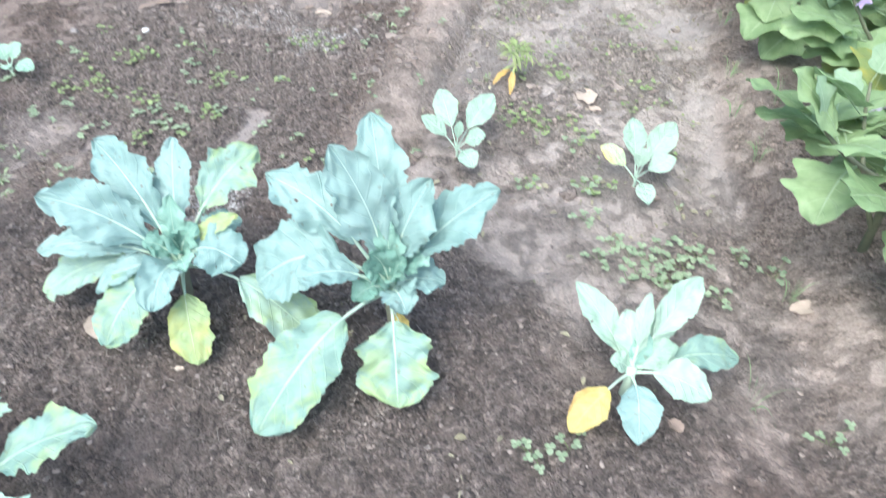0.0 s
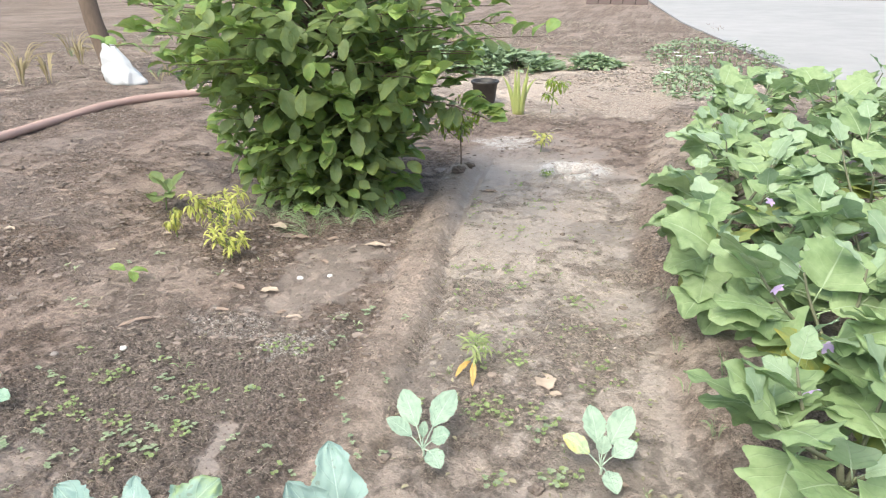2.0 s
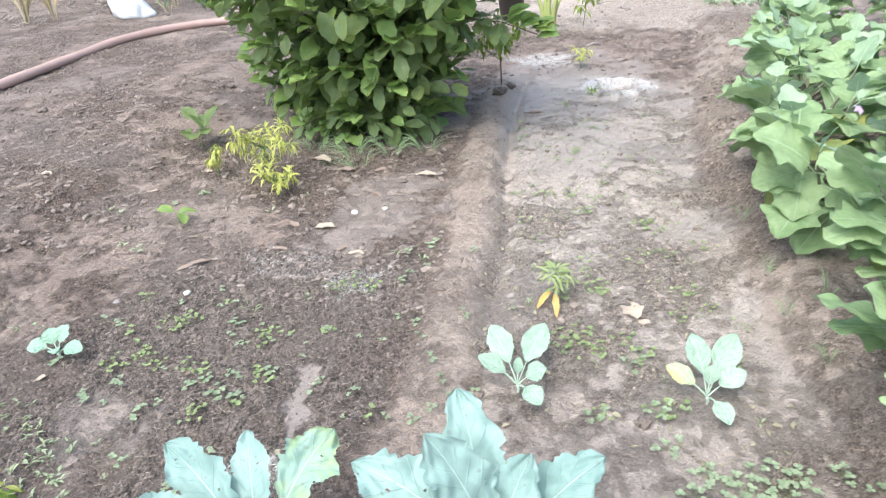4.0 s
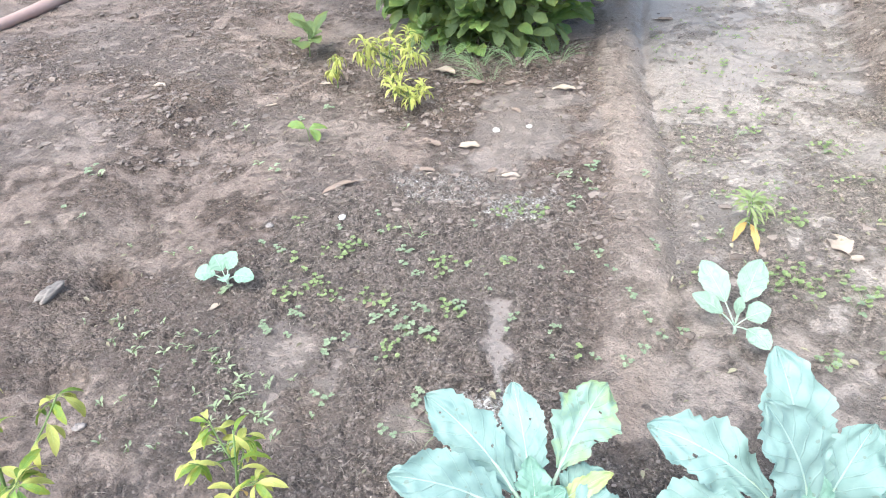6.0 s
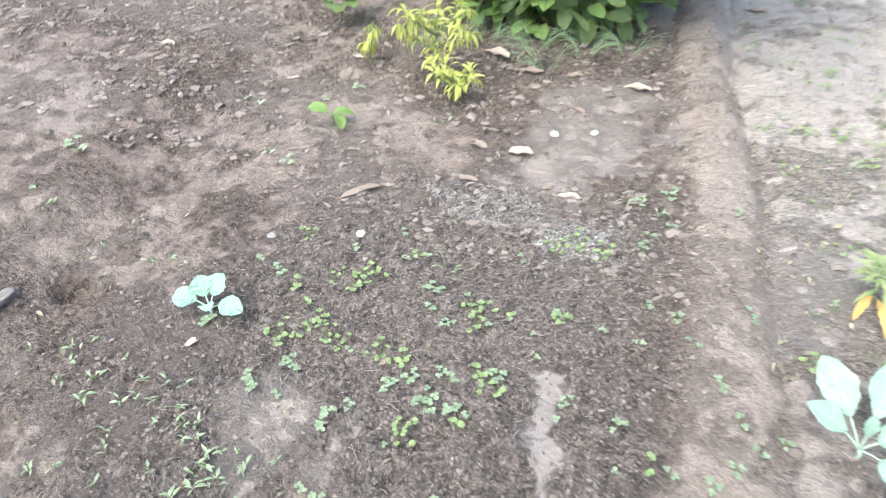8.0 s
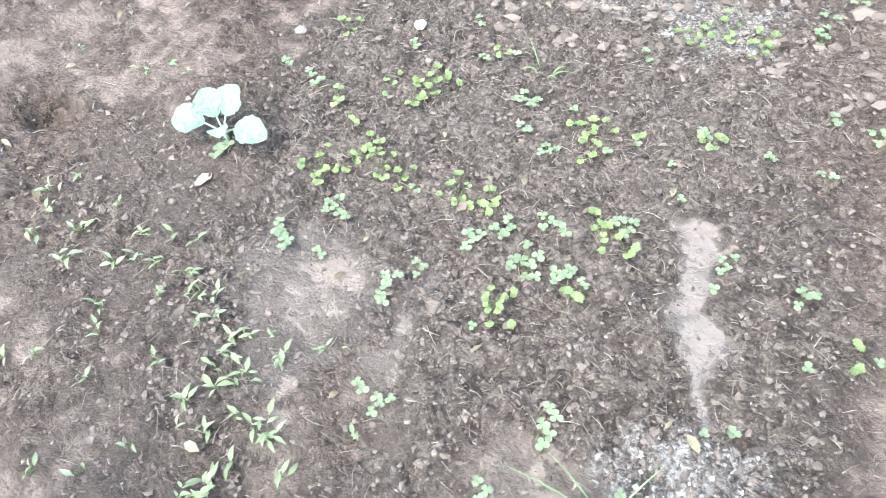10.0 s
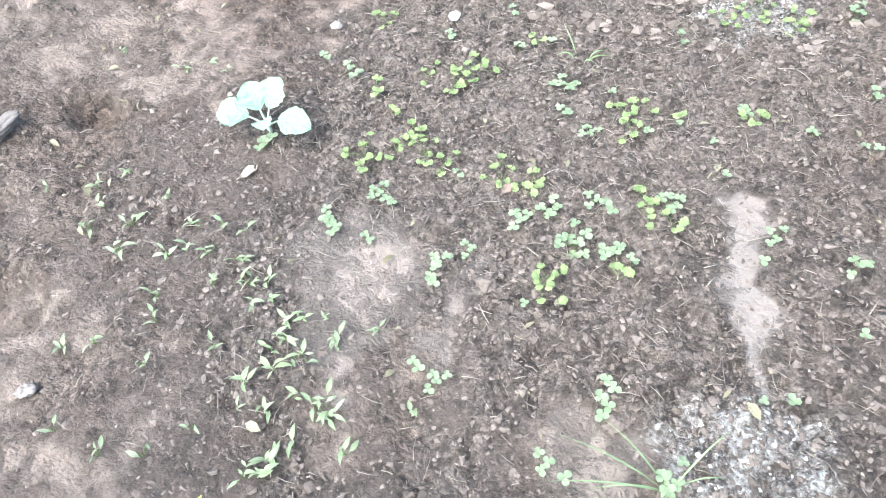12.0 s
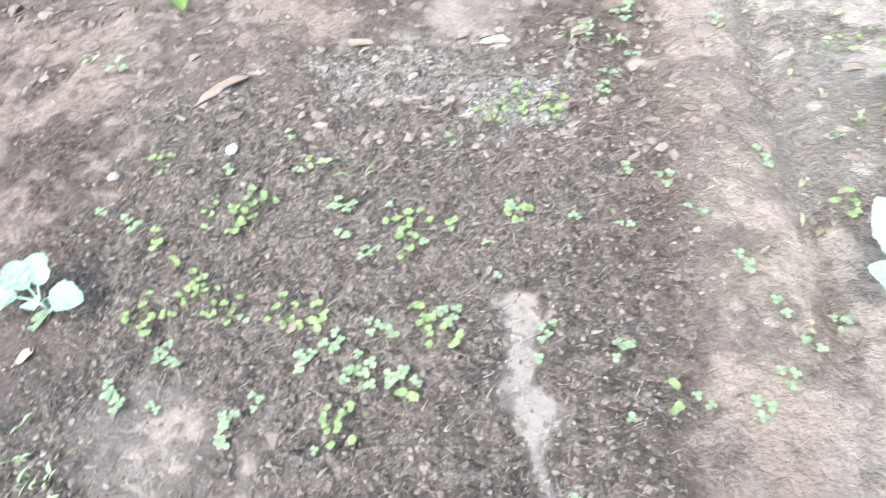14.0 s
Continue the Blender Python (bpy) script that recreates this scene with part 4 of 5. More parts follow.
eggplant(1.27, 0.78, 0.42, 0.30, 44, 1, "leafy eggplant with broad lobed leaves at the end of the bank")
eggplant(1.33, 1.38, 0.48, 0.33, 54, 2, "bushy eggplant with broad soft green lobed leaves")
eggplant(1.08, 1.98, 0.44, 0.32, 46, 3, "bushy eggplant with pale young top leaves and purple flowers")
eggplant(1.60, 1.95, 0.52, 0.36, 44, 4, "tall bushy eggplant among its neighbours on the bank")
eggplant(1.05, 2.58, 0.46, 0.34, 46, 5, "bushy eggplant with light green upright shoots")
eggplant(1.66, 2.65, 0.54, 0.38, 44, 6, "broad-leaved eggplant in the second row")
eggplant(1.14, 3.30, 0.48, 0.36, 44, 7, "bushy eggplant with overlapping dull green leaves")
eggplant(1.78, 3.40, 0.54, 0.40, 42, 8, "tall eggplant with wide spreading leaves")
eggplant(1.16, 4.10, 0.46, 0.38, 40, 9, "eggplant with drooping leaves over wet soil")
eggplant(1.90, 4.25, 0.56, 0.42, 40, 10, "tall eggplant with a few shoots standing above the rest")
eggplant(1.28, 5.00, 0.46, 0.40, 38, 11, "far eggplant with dull green leaves")
eggplant(2.05, 5.20, 0.58, 0.42, 38, 12, "far tall eggplant beside the paved yard")
eggplant(2.05, 1.60, 0.52, 0.36, 38, 13, "leafy eggplant in the back row of the bank")
eggplant(2.25, 2.35, 0.54, 0.38, 38, 14, "broad eggplant in the back row of the bank")
eggplant(2.45, 3.15, 0.58, 0.40, 36, 15, "dense eggplant in the back row of the bank")
eggplant(2.60, 4.05, 0.62, 0.42, 36, 16, "tall eggplant in the back row of the bank")
eggplant(1.45, 5.85, 0.46, 0.40, 34, 17, "last eggplant of the row, low and spreading")
eggplant(2.75, 5.40, 0.66, 0.44, 34, 18, "tall eggplant with shoots against the paved yard")


# ---- guava bush ----
GUAVA_LEAVES = [leaf_mesh("guava_leaf", 0.17, 0.041 + 0.004 * i, "ellipse", 0.10 + 0.06 * i, m, cup=0.18, ruffle=0.06, waves=2.0, ns=9, nu=3, start=0.08, phase=i) for i, m in enumerate((GUAVA, GUAVA, GUAVA, GUAVA_NEW))]


def guava_bush(x, y):
    rng = random.Random(77)
    p = thing("guava_bush", x, y, "dense dark green guava bush, leafy down to the soil", "bush")
    V, F = tube([(0, 0, -0.05), (0.02, 0.01, 0.5), (-0.02, 0.03, 0.9), (0.02, 0.02, 1.3), (0.0, 0.0, 1.6)], [0.034, 0.030, 0.026, 0.018, 0.008], 8)
    mk("trunk", V, F, BARK, p)
    twigs = []
    for i in range(190):
        h = 0.06 + 1.50 * (i / 190) ** 1.02
        a = i * 2.4 + rng.uniform(-.4, .4)
        wide = float(np.interp(h, (0, 0.2, 0.7, 1.1, 1.4, 1.6), (0.50, 0.56, 0.82, 1.40, 1.1, 0.4)))
        r = wide * rng.uniform(0.35, 1.0) ** 0.7
        s0 = Vector((0.0, 0.02, max(0.04, h - 0.22)))
        end = Vector((math.cos(a) * r, math.sin(a) * r * 0.8, h + rng.uniform(-0.05, 0.12)))
        end.x *= 1.12
        sp = bez(s0, (s0 + end) / 2 + Vector((0, 0, 0.10)), end)
        V, F = tube([sp(k / 5) for k in range(6)], [0.006, 0.0055, 0.005, 0.004, 0.003, 0.002], 5)
        mk("branch", V, F, BARK, p)
        twigs.append((sp, math.degrees(a) - 90, h))
    # a long low branch reaches out over the ridge
    sp = bez((0.1, 0.0, 0.45), (0.6, -0.05, 0.85), (1.12, -0.05, 0.62))
    V, F = tube([sp(k / 5) for k in range(6)], [0.012, 0.010, 0.009, 0.007, 0.005, 0.003], 6)
    mk("branch", V, F, BARK, p)
    twigs += [(sp, -80, 0.7)] * 3
    spots = []
    for sp, yaw, h in twigs:
        for k in range(13):
            s = 1.0 - 0.78 * (k / 13) ** 1.1
            side = 1 if k % 2 else -1
            q = sp(s) + Vector((rng.uniform(-.02, .02), rng.uniform(-.02, .02), rng.uniform(-.02, .02)))
            young = k < 4
            spots.append((q, young, aim(q, yaw + (rng.uniform(-35, 35) if young else side * rng.uniform(35, 95)),
                                        rng.uniform(0, 45) if young else rng.uniform(-55, 20), rng.uniform(-35, 35), rng.uniform(0.7, 1.0) if young else rng.uniform(0.8, 1.25))))
    # leaves deep inside
    for i in range(420):
        h = rng.uniform(0.10, 1.4)
        a, r = rng.random() * 6.283, float(np.interp(h, (0, 0.2, 0.7, 1.1, 1.5), (0.3, 0.36, 0.5, 0.7, 0.4))) * math.sqrt(rng.random())
        q = Vector((math.cos(a) * r, math.sin(a) * r * 0.8, h))
        spots.append((q, False, aim(q, rng.uniform(0, 360), rng.uniform(-50, 20), rng.uniform(-35, 35), rng.uniform(0.8, 1.15))))
    # hanging leaves that close the outside
    for i in range(460):
        h = rng.uniform(0.06, 1.35)
        a = rng.uniform(-3.3, 0.35)
        r = float(np.interp(h, (0, 0.2, 0.7, 1.1, 1.4), (0.46, 0.54, 0.70, 0.95, 0.9))) * rng.uniform(0.5, 0.98)
        q = Vector((math.cos(a) * r * 1.1, math.sin(a) * r * 0.8, h))
        spots.append((q, i % 5 == 0, aim(q, math.degrees(a) - 90 + rng.uniform(-50, 50), rng.uniform(-70, 25), rng.uniform(-45, 45), rng.uniform(0.6, 1.05))))
    # the side that faces the beds is built leaf by leaf
    near = sorted(spots, key=lambda s: s[0].y - 0.15 * s[0].x + 0.25 * abs(s[0].z - 0.6))[:300]
    chosen = {id(s) for s in near}
    for q, young, m in near:
        share("leaf", GUAVA_LEAVES[3 if young else rng.randrange(3)], p, m)
    rest = [s for s in spots if id(s) not in chosen]
    raw = []
    for me in (GUAVA_LEAVES[0], GUAVA_LEAVES[3]):
        co = np.empty(len(me.vertices) * 3)
        me.vertices.foreach_get("co", co)
        uv = np.zeros((len(me.vertices), 2))
        for lp, d in zip(me.loops, me.uv_layers[0].data):
            uv[lp.vertex_index] = d.uv
        raw.append((np.c_[co.reshape(-1, 3), np.ones(len(me.vertices))], [tuple(f.vertices) for f in me.polygons], uv))
    for name, want, m in (("crown", False, GUAVA), ("shoot", True, GUAVA_NEW)):
        C, Fc, uv = raw[1 if want else 0]
        V, F, U = [], [], []
        for q, young, mt in rest:
            if young == want:
                o = len(V)
                V += list((C @ np.array(mt).T)[:, :3])
                F += [tuple(i + o for i in f) for f in Fc]
                U += list(uv)
        tagged(mk(name, V, F, m, p, "mass of glossy dark leaves" if not want else "fresh light green shoots", uv=U), kind="stuff")
    return p


guava_bush(-1.43, 3.24)


# ---- weeds ----
# places of the small weeds, with the number of their sprays or leaves
CLOVER_A = [(-2.43, 0.85, 2), (-1.32, 1.06, 2), (-1.55, 0.90, 2), (-1.46, 0.88, 3), (-1.49, 0.89, 2), (-1.53, 0.62, 4), (-1.12, 0.69, 2), (-1.25, 0.60, 4), (-1.21, 0.58, 2), (-1.31, 0.51, 3), (-1.28, 0.49, 3), (-1.21, 0.49, 2), (-1.01, 0.30, 2), (-0.97, 0.29, 4), (-1.07, 0.49, 4), (-1.06, 0.45, 2), (-1.03, 0.54, 3), (-1.22, 1.20, 3), (-1.16, 1.09, 2), (-1.10, 1.11, 1), (-1.02, 1.00, 6), (-0.93, 1.02, 1), (-0.99, 0.91, 2), (-0.93, 0.88, 4), (-0.83, 0.92, 1), (-0.78, 0.95, 1), (-0.71, 0.94, 1), (-0.67, 1.04, 2), (-0.54, 1.04, 2), (-0.44, 1.02, 2)]
CLOVER_B = [(-0.45, 1.19, 2), (-0.52, 1.43, 4), (-0.84, 1.22, 2), (-0.97, 0.62, 4), (-0.93, 0.65, 2), (-0.92, 0.67, 3), (-0.86, 0.71, 3), (-0.83, 0.70, 2), (-0.73, 0.75, 5), (-0.86, 0.62, 8), (-0.80, 0.62, 4), (-0.56, 0.75, 4), (-0.43, 0.74, 4), (-0.67, 0.85, 1), (-0.90, 0.47, 1), (-0.76, 0.61, 2), (-0.72, 0.38, 2), (-0.72, 0.35, 3), (-0.77, 0.24, 3), (-0.74, 0.23, 1), (-0.60, 0.31, 1), (-0.60, 0.28, 3), (-0.61, 0.27, 2), (-0.48, 0.47, 1), (-0.52, 0.45, 1), (-0.57, 0.70, 1), (-0.41, 0.61, 1)]
SCALLOPED_A = [(-1.49, 1.07, 5), (-1.39, 0.85, 3), (-1.31, 0.93, 4), (-1.22, 0.97, 9), (-1.24, 0.92, 4), (-1.32, 0.79, 2), (-1.32, 0.67, 7), (-1.27, 0.71, 4), (-1.25, 0.77, 3), (-1.21, 0.72, 7), (-1.16, 0.71, 4), (-1.13, 1.12, 3), (-0.88, 0.97, 5), (-0.84, 1.00, 3), (-0.86, 0.91, 4), (-0.79, 0.99, 1), (-0.65, 1.01, 4), (-0.77, 1.33, 6), (-0.71, 1.38, 8), (-0.63, 1.39, 4), (-0.63, 1.34, 4), (-1.04, 0.71, 7), (-0.98, 0.73, 3), (-0.98, 0.69, 2), (-0.78, 0.75, 2), (-0.77, 0.71, 4), (-0.72, 0.71, 3), (-0.88, 0.53, 4), (-0.88, 0.51, 4), (-0.85, 0.49, 1)]
SCALLOPED_B = [(-0.77, 0.58, 2), (-0.35, 0.68, 1), (-0.35, 0.65, 1)]
NARROW_A = [(-2.32, 0.82, 3), (-1.85, 0.76, 4), (-1.81, 0.80, 3), (-2.06, 0.77, 2), (-1.75, 0.79, 2), (-1.80, 0.40, 4), (-1.75, 0.36, 3), (-1.76, 0.46, 2), (-1.63, 0.43, 3), (-1.54, 0.40, 5), (-1.66, 0.35, 4), (-1.73, 0.31, 3), (-1.48, 0.41, 2), (-1.88, 0.35, 1), (-1.43, 0.42, 2), (-1.63, 0.29, 5), (-1.54, 0.32, 4), (-1.51, 0.34, 4), (-1.47, 0.35, 4), (-1.40, 0.36, 4), (-1.42, 0.30, 4), (-1.36, 0.33, 7), (-1.33, 0.34, 3), (-1.50, 0.24, 4), (-1.47, 0.20, 3), (-1.32, 0.29, 3), (-1.29, 0.31, 3), (-1.25, 0.29, 4), (-1.19, 0.32, 3), (-1.22, 0.30, 3)]
NARROW_B = [(-1.10, 0.34, 4), (-1.23, 0.26, 5), (-1.15, 0.29, 7), (-1.19, 0.24, 5), (-1.21, 0.20, 4), (-1.24, 0.23, 2), (-1.24, 0.16, 3), (-1.19, 0.14, 4), (-1.16, 0.18, 3), (-1.12, 0.18, 6), (-1.09, 0.17, 9), (-1.59, 0.09, 3), (-1.54, 0.12, 3), (-1.42, 0.12, 3), (-1.34, 0.20, 2), (-1.14, 0.08, 6), (-1.14, 0.05, 5), (-1.04, 0.13, 3), (-0.98, 0.23, 3), (-1.48, -0.03, 2), (-1.38, -0.03, 3), (-1.32, -0.00, 1), (-1.23, 0.12, 1), (-1.12, 0.11, 2), (-1.16, 0.04, 4), (-1.28, 0.07, 1)]
BUND_PTS = [(-0.31, 1.07), (-0.37, 1.18), (-0.19, 1.22), (-0.23, 0.95), (-0.17, 0.86), (-0.12, 0.80), (-0.29, 0.67), (-0.20, 0.68), (-0.06, 0.88), (-0.28, 1.67), (-0.46, 1.58), (-0.51, 1.50), (-0.58, 1.66), (-0.16, 0.74)]
BED_PTS = [(0.00, 3.39), (-0.24, 3.81), (0.39, 2.19), (0.44, 2.11), (-0.15, 2.08), (0.02, 2.46), (-0.12, 2.41), (0.09, 3.53), (0.18, 1.22), (0.19, 1.60), (0.18, 1.70), (0.51, 0.90), (0.43, 1.12), (0.34, 0.85), (0.76, 1.40), (0.56, 0.92), (0.03, 1.67), (0.63, 2.00), (0.38, 1.21), (0.57, 1.58), (0.28, 1.14), (-0.40, 3.15), (0.25, 1.53)]
GREEN_PTS = [(0.65, 0.68), (0.70, 0.66), (0.75, 0.66), (0.80, 0.67), (0.85, 0.66), (0.73, 0.59), (0.79, 0.59), (0.82, 0.59), (0.85, 0.74), (0.89, 0.72), (0.71, 0.55), (0.62, 0.60), (1.09, 0.72), (0.52, 0.90), (0.41, 1.09), (0.96, 0.58), (0.62, -0.07), (0.69, -0.02), (1.22, 0.20), (0.33, 0.83), (0.84, 0.59), (0.99, 0.76), (0.78, 0.73), (0.55, 0.75)]
LEFT_PTS = [(-2.53, 1.10), (-2.45, 1.07), (-1.91, 1.43), (-1.80, 1.41), (-2.26, 1.77), (-2.16, 1.72), (-1.93, 1.85), (-1.28, 2.10), (-1.41, 1.90), (-1.87, 2.04), (-0.58, 1.69), (-0.51, 1.65), (-0.50, 1.75), (-0.62, 1.65)]
LEAFLET = {
    "clover": [leaf_mesh("clover_leaflet", 0.0125, 0.0062, "round", 0.10 + 0.05 * i, CLOVER_LEAF, cup=0.15, ns=5, nu=2, start=0.03, thick=0.03) for i in range(2)],
    "coriander": [leaf_mesh("weed_leaf", 0.017, 0.0090, "round", 0.15 + 0.1 * i, CORI_LEAF, cup=0.2, ruffle=0.2, waves=3, lobe=0.14, lobes=2.5, ns=8, nu=2, start=0.15, thick=0.03) for i in range(2)],
    "pigweed": [leaf_mesh("seedling_leaf", 0.025, 0.0036 + 0.0008 * i, "lance", 0.2 + 0.1 * i, PIG_LEAF, cup=0.25, ns=6, nu=1, start=0.08, thick=0.03) for i in range(2)],
    "bright": [leaf_mesh("yellow_leaf", 0.065, 0.0075, "lance", 0.4, YELLOW_GREEN, cup=0.2, ruffle=0.08, ns=8, nu=2, start=0.1)],
    "pepper": [leaf_mesh("pepper_leaf", 0.10, 0.0125 + 0.002 * i, "ellipse", 0.3 + 0.12 * i, PEPPER, cup=0.2, ruffle=0.08, ns=9, nu=2, start=0.15) for i in range(2)],
}


def weed(kind, x, y, n, r, seed, name, label, category, group, size=1.0):
    """A small weed: thin stems with leaves at their ends."""
    rng = random.Random(seed)
    p = thing(name, x, y, label, category, group)
    for i in range(n):
        a = i * 2.4 + rng.uniform(-.5, .5)
        d = r * math.sqrt((i + 0.3) / n)
        dz = floor_z(x + math.cos(a) * d, y + math.sin(a) * d) - p.location.z
        q = Vector((math.cos(a) * d, math.sin(a) * d, max(dz, -0.01) + rng.uniform(0.008, 0.022) * size))
        if kind != "pigweed":
            V, F = tube([(0, 0, -0.003), q * 0.5 + Vector((0, 0, 0.004)), q], 0.0006 * size, 4)
            mk("stem", V, F, GREEN_STEM, p)
        yaw = math.degrees(a) - 90 + rng.uniform(-40, 40)
        meshes = LEAFLET[kind]
        if kind == "clover":
            for k in range(3):
                share("leaflet", meshes[i % 2], p, aim(q, yaw + k * 120, rng.uniform(-5, 18), rng.uniform(-10, 10), size * rng.uniform(0.8, 1.25)))
        elif kind == "coriander":
            for k in range(3):
                share("leaf", meshes[k % 2], p, aim(q, yaw + rng.uniform(-70, 70), rng.uniform(-5, 25), rng.uniform(-20, 20), size * rng.uniform(0.7, 1.25)))
        else:
            off = Vector((rng.gauss(0, 0.35), rng.gauss(0, 0.35), 0)) * r * (0.4 + 0.09 * n)
            lift = floor_z(x + off.x, y + off.y) - p.location.z
            if off.length > 0.006:
                V, F = tube([(0, 0, -0.003), off * 0.5 + Vector((0, 0, lift * 0.5 + 0.008)), off + Vector((0, 0, lift + 0.010))], 0.0006, 4)
                mk("stem", V, F, GREEN_STEM, p)
            share("leaf", meshes[i % 2], p, aim(off + Vector((0, 0, lift + 0.010)), yaw + rng.uniform(-60, 60), rng.uniform(0, 40), rng.uniform(-25, 25), size * rng.uniform(0.55, 1.25)))
    if kind == "pigweed":
        V, F = tube([(0, 0, -0.004), (0.001, 0, 0.014)], 0.0008, 4)
        mk("stem", V, F, GREEN_STEM, p)
    return p


rnd = random.Random(5)
for k, (x, y, n) in enumerate(CLOVER_A + CLOVER_B):
    weed("clover", x, y, n, 0.010 * n ** 0.6, 100 + k, "clover_sprig", "sprig of three-leaved clover on dark compost", "clover", "clover in the compost bed", rnd.uniform(0.70, 0.95))
for k, (x, y, n) in enumerate(SCALLOPED_A + SCALLOPED_B):
    weed("coriander", x, y, n, 0.012 * n ** 0.6, 200 + k, "leafy_weed", "low yellow-green weed with scalloped leaves", "weed", "scalloped weeds in the compost bed", rnd.uniform(0.68, 0.92))
for k, (x, y, n) in enumerate(NARROW_A + NARROW_B):
    weed("pigweed", x, y, n + 1, 0.02, 300 + k, "weed_seedling", "tiny seedling with narrow pale leaves", "seedling", "narrow-leaved seedlings", rnd.uniform(0.7, 1.05))
for k, (x, y) in enumerate(BUND_PTS):
    weed("clover", x, y, rnd.choice((2, 2, 3)), 0.024, 400 + k, "clover_sprig", "sprig of clover on the trodden earth ridge", "clover", "clover on the ridge", 0.85)
for k, (x, y) in enumerate(BED_PTS):
    weed("coriander", x, y, rnd.choice((3, 4, 6)), 0.045, 500 + k, "leafy_weed", "flat green weed on pale mud", "weed", "weeds on the pale bed", rnd.uniform(0.6, 0.95))
for k in range(95):
    y = 0.9 + 3.3 * rnd.random() ** 1.3
    x = float(np.interp(y, BUND_Y, BUND_X)) + 0.2 + rnd.random() * (float(np.interp(y, BANK_Y, BANK_X)) - float(np.interp(y, BUND_Y, BUND_X)) - 0.35)
    weed("coriander" if k % 2 else "pigweed", x, y, rnd.choice((2, 3, 4, 5)), 0.034, 900 + k, "leafy_weed", "small pale weed flat on the mud", "weed", "weeds on the pale bed", rnd.uniform(0.5, 0.95))
for k, (x, y) in enumerate(GREEN_PTS):
    weed("clover", x, y, rnd.choice((4, 5, 6)), 0.05, 600 + k, "clover_sprig", "patch of small bright clover leaves on mud", "clover", "clover between the cabbages", 1.1)
for k, (x, y) in enumerate(LEFT_PTS):
    weed("pigweed" if k % 3 else "clover", x, y, rnd.choice((3, 4)), 0.035, 700 + k, "weed_seedling", "tiny weed seedling on bare soil", "seedling", "weeds on the bare soil", 1.2)


def tuft(name, x, y, blades, height, spread, material, seed, label, category, lean=(0, 0), width=0.003, group=""):
    """A tuft of grass: tapered arching blades."""
    rng = random.Random(seed)
    p = thing(name, x, y, label, category, group)
    for i in range(blades):
        a = rng.random() * 6.28
        h, d = height * rng.uniform(0.6, 1.1), spread * rng.uniform(0.3, 1.0)
        o = Vector((math.cos(a) * spread * 0.15, math.sin(a) * spread * 0.15, -0.003))
        end = o + Vector((math.cos(a) * d + lean[0], math.sin(a) * d + lean[1], h * rng.uniform(0.5, 1)))
        sp = bez(o, o + Vector((math.cos(a) * d * 0.2, math.sin(a) * d * 0.2, h)), end)
        V, F, U = blade(sp, width, "lance", (math.cos(a + 1.2), math.sin(a + 1.2), 0.4), cup=0.3, ns=7, nu=1)
        mk("blade", V, F, material, p, uv=U)
    return p


def long_grass():
    p = thing("grass_tuft", -0.60, 0.27, "few long green grass blades lying on the compost", "grass")
    for dx, dy, h in ((-0.17, 0.01, 0.02), (-0.10, -0.05, 0.03), (0.05, 0.10, 0.05), (-0.12, 0.06, 0.02), (-0.03, -0.10, 0.05), (0.06, 0.03, 0.05), (-0.16, -0.06, 0.015)):
        sp = bez((0, 0, -0.003), (dx * 0.4, dy * 0.4, h + 0.035), (dx, dy, h))
        V, F, U = blade(sp, 0.0014, "lance", (0.2, 0.3, 1), cup=0.3, ns=9, nu=1)
        mk("blade", V, F, GRASS, p, uv=U)


long_grass()
tuft("grass_tuft", -1.02, 1.10, 5, 0.05, 0.10, GRASS, 2, "thin grass blades lying on the compost", "grass", (0.02, 0.02), 0.002)
tuft("grass_tuft", 1.02, 1.45, 10, 0.12, 0.08, GRASS, 3, "upright grass tuft on the bank", "grass", width=0.002)
for k, (x, y) in enumerate(((0.90, 1.42), (0.99, 1.16), (0.86, 1.72), (0.80, 2.2), (1.12, 0.62))):
    tuft("grass_tuft", x, y, 9, 0.10, 0.06, GRASS, 60 + k, "small upright grass tuft on the bank", "grass", width=0.0016, group="grass on the bank")
tuft("grass_tuft", 1.05, 0.25, 6, 0.10, 0.10, GRASS, 4, "thin grass by the bank", "grass", width=0.002)
for k, (x, y, n) in enumerate(((-1.55, 2.72, 14), (-1.30, 2.70, 18), (-1.08, 2.76, 18), (-0.90, 2.86, 14), (-1.20, 2.55, 12), (-1.72, 2.60, 8))):
    tuft("grass_tuft", x, y, int(n * 3.4), 0.13, 0.24, GRASS, 20 + k, "fine green grass growing under the guava bush", "grass", width=0.0010, group="grass under the bush")
rnd = random.Random(77)
for k in range(46):
    x, y = rnd.uniform(-10, -2.2), rnd.uniform(6.2, 13)
    if noise.noise(Vector((x * 0.5, y * 0.5, 3.0))) > -0.15:
        tuft("dry_grass_tuft", x, y, 9, rnd.uniform(0.08, 0.22), rnd.uniform(0.1, 0.25), DRY_GRASS if k % 4 else GRASS, 300 + k, "small dry grass tuft on the sandy ground", "grass", width=0.006, group="dry grass on the far ground")
for k, (x, y) in enumerate(((-7.1, 6.0), (-6.92, 6.26), (-7.87, 7.8), (-7.36, 7.94), (-8.4, 7.2), (-9.0, 8.8), (-5.4, 9.6), (-6.3, 9.9), (-4.4, 10.2), (-8.0, 10.6), (-7.2, 11.6), (-9.6, 12), (-5.6, 12.4))):
    tuft("dry_grass_tuft", x, y, 16, 0.42 if k < 4 else 0.5, 0.16 if k < 4 else 0.5, DRY_GRASS, 40 + k, "yellowed dry grass tuft on bare ground", "grass", width=0.012 if k < 4 else 0.008, group="dry grass by the tree")


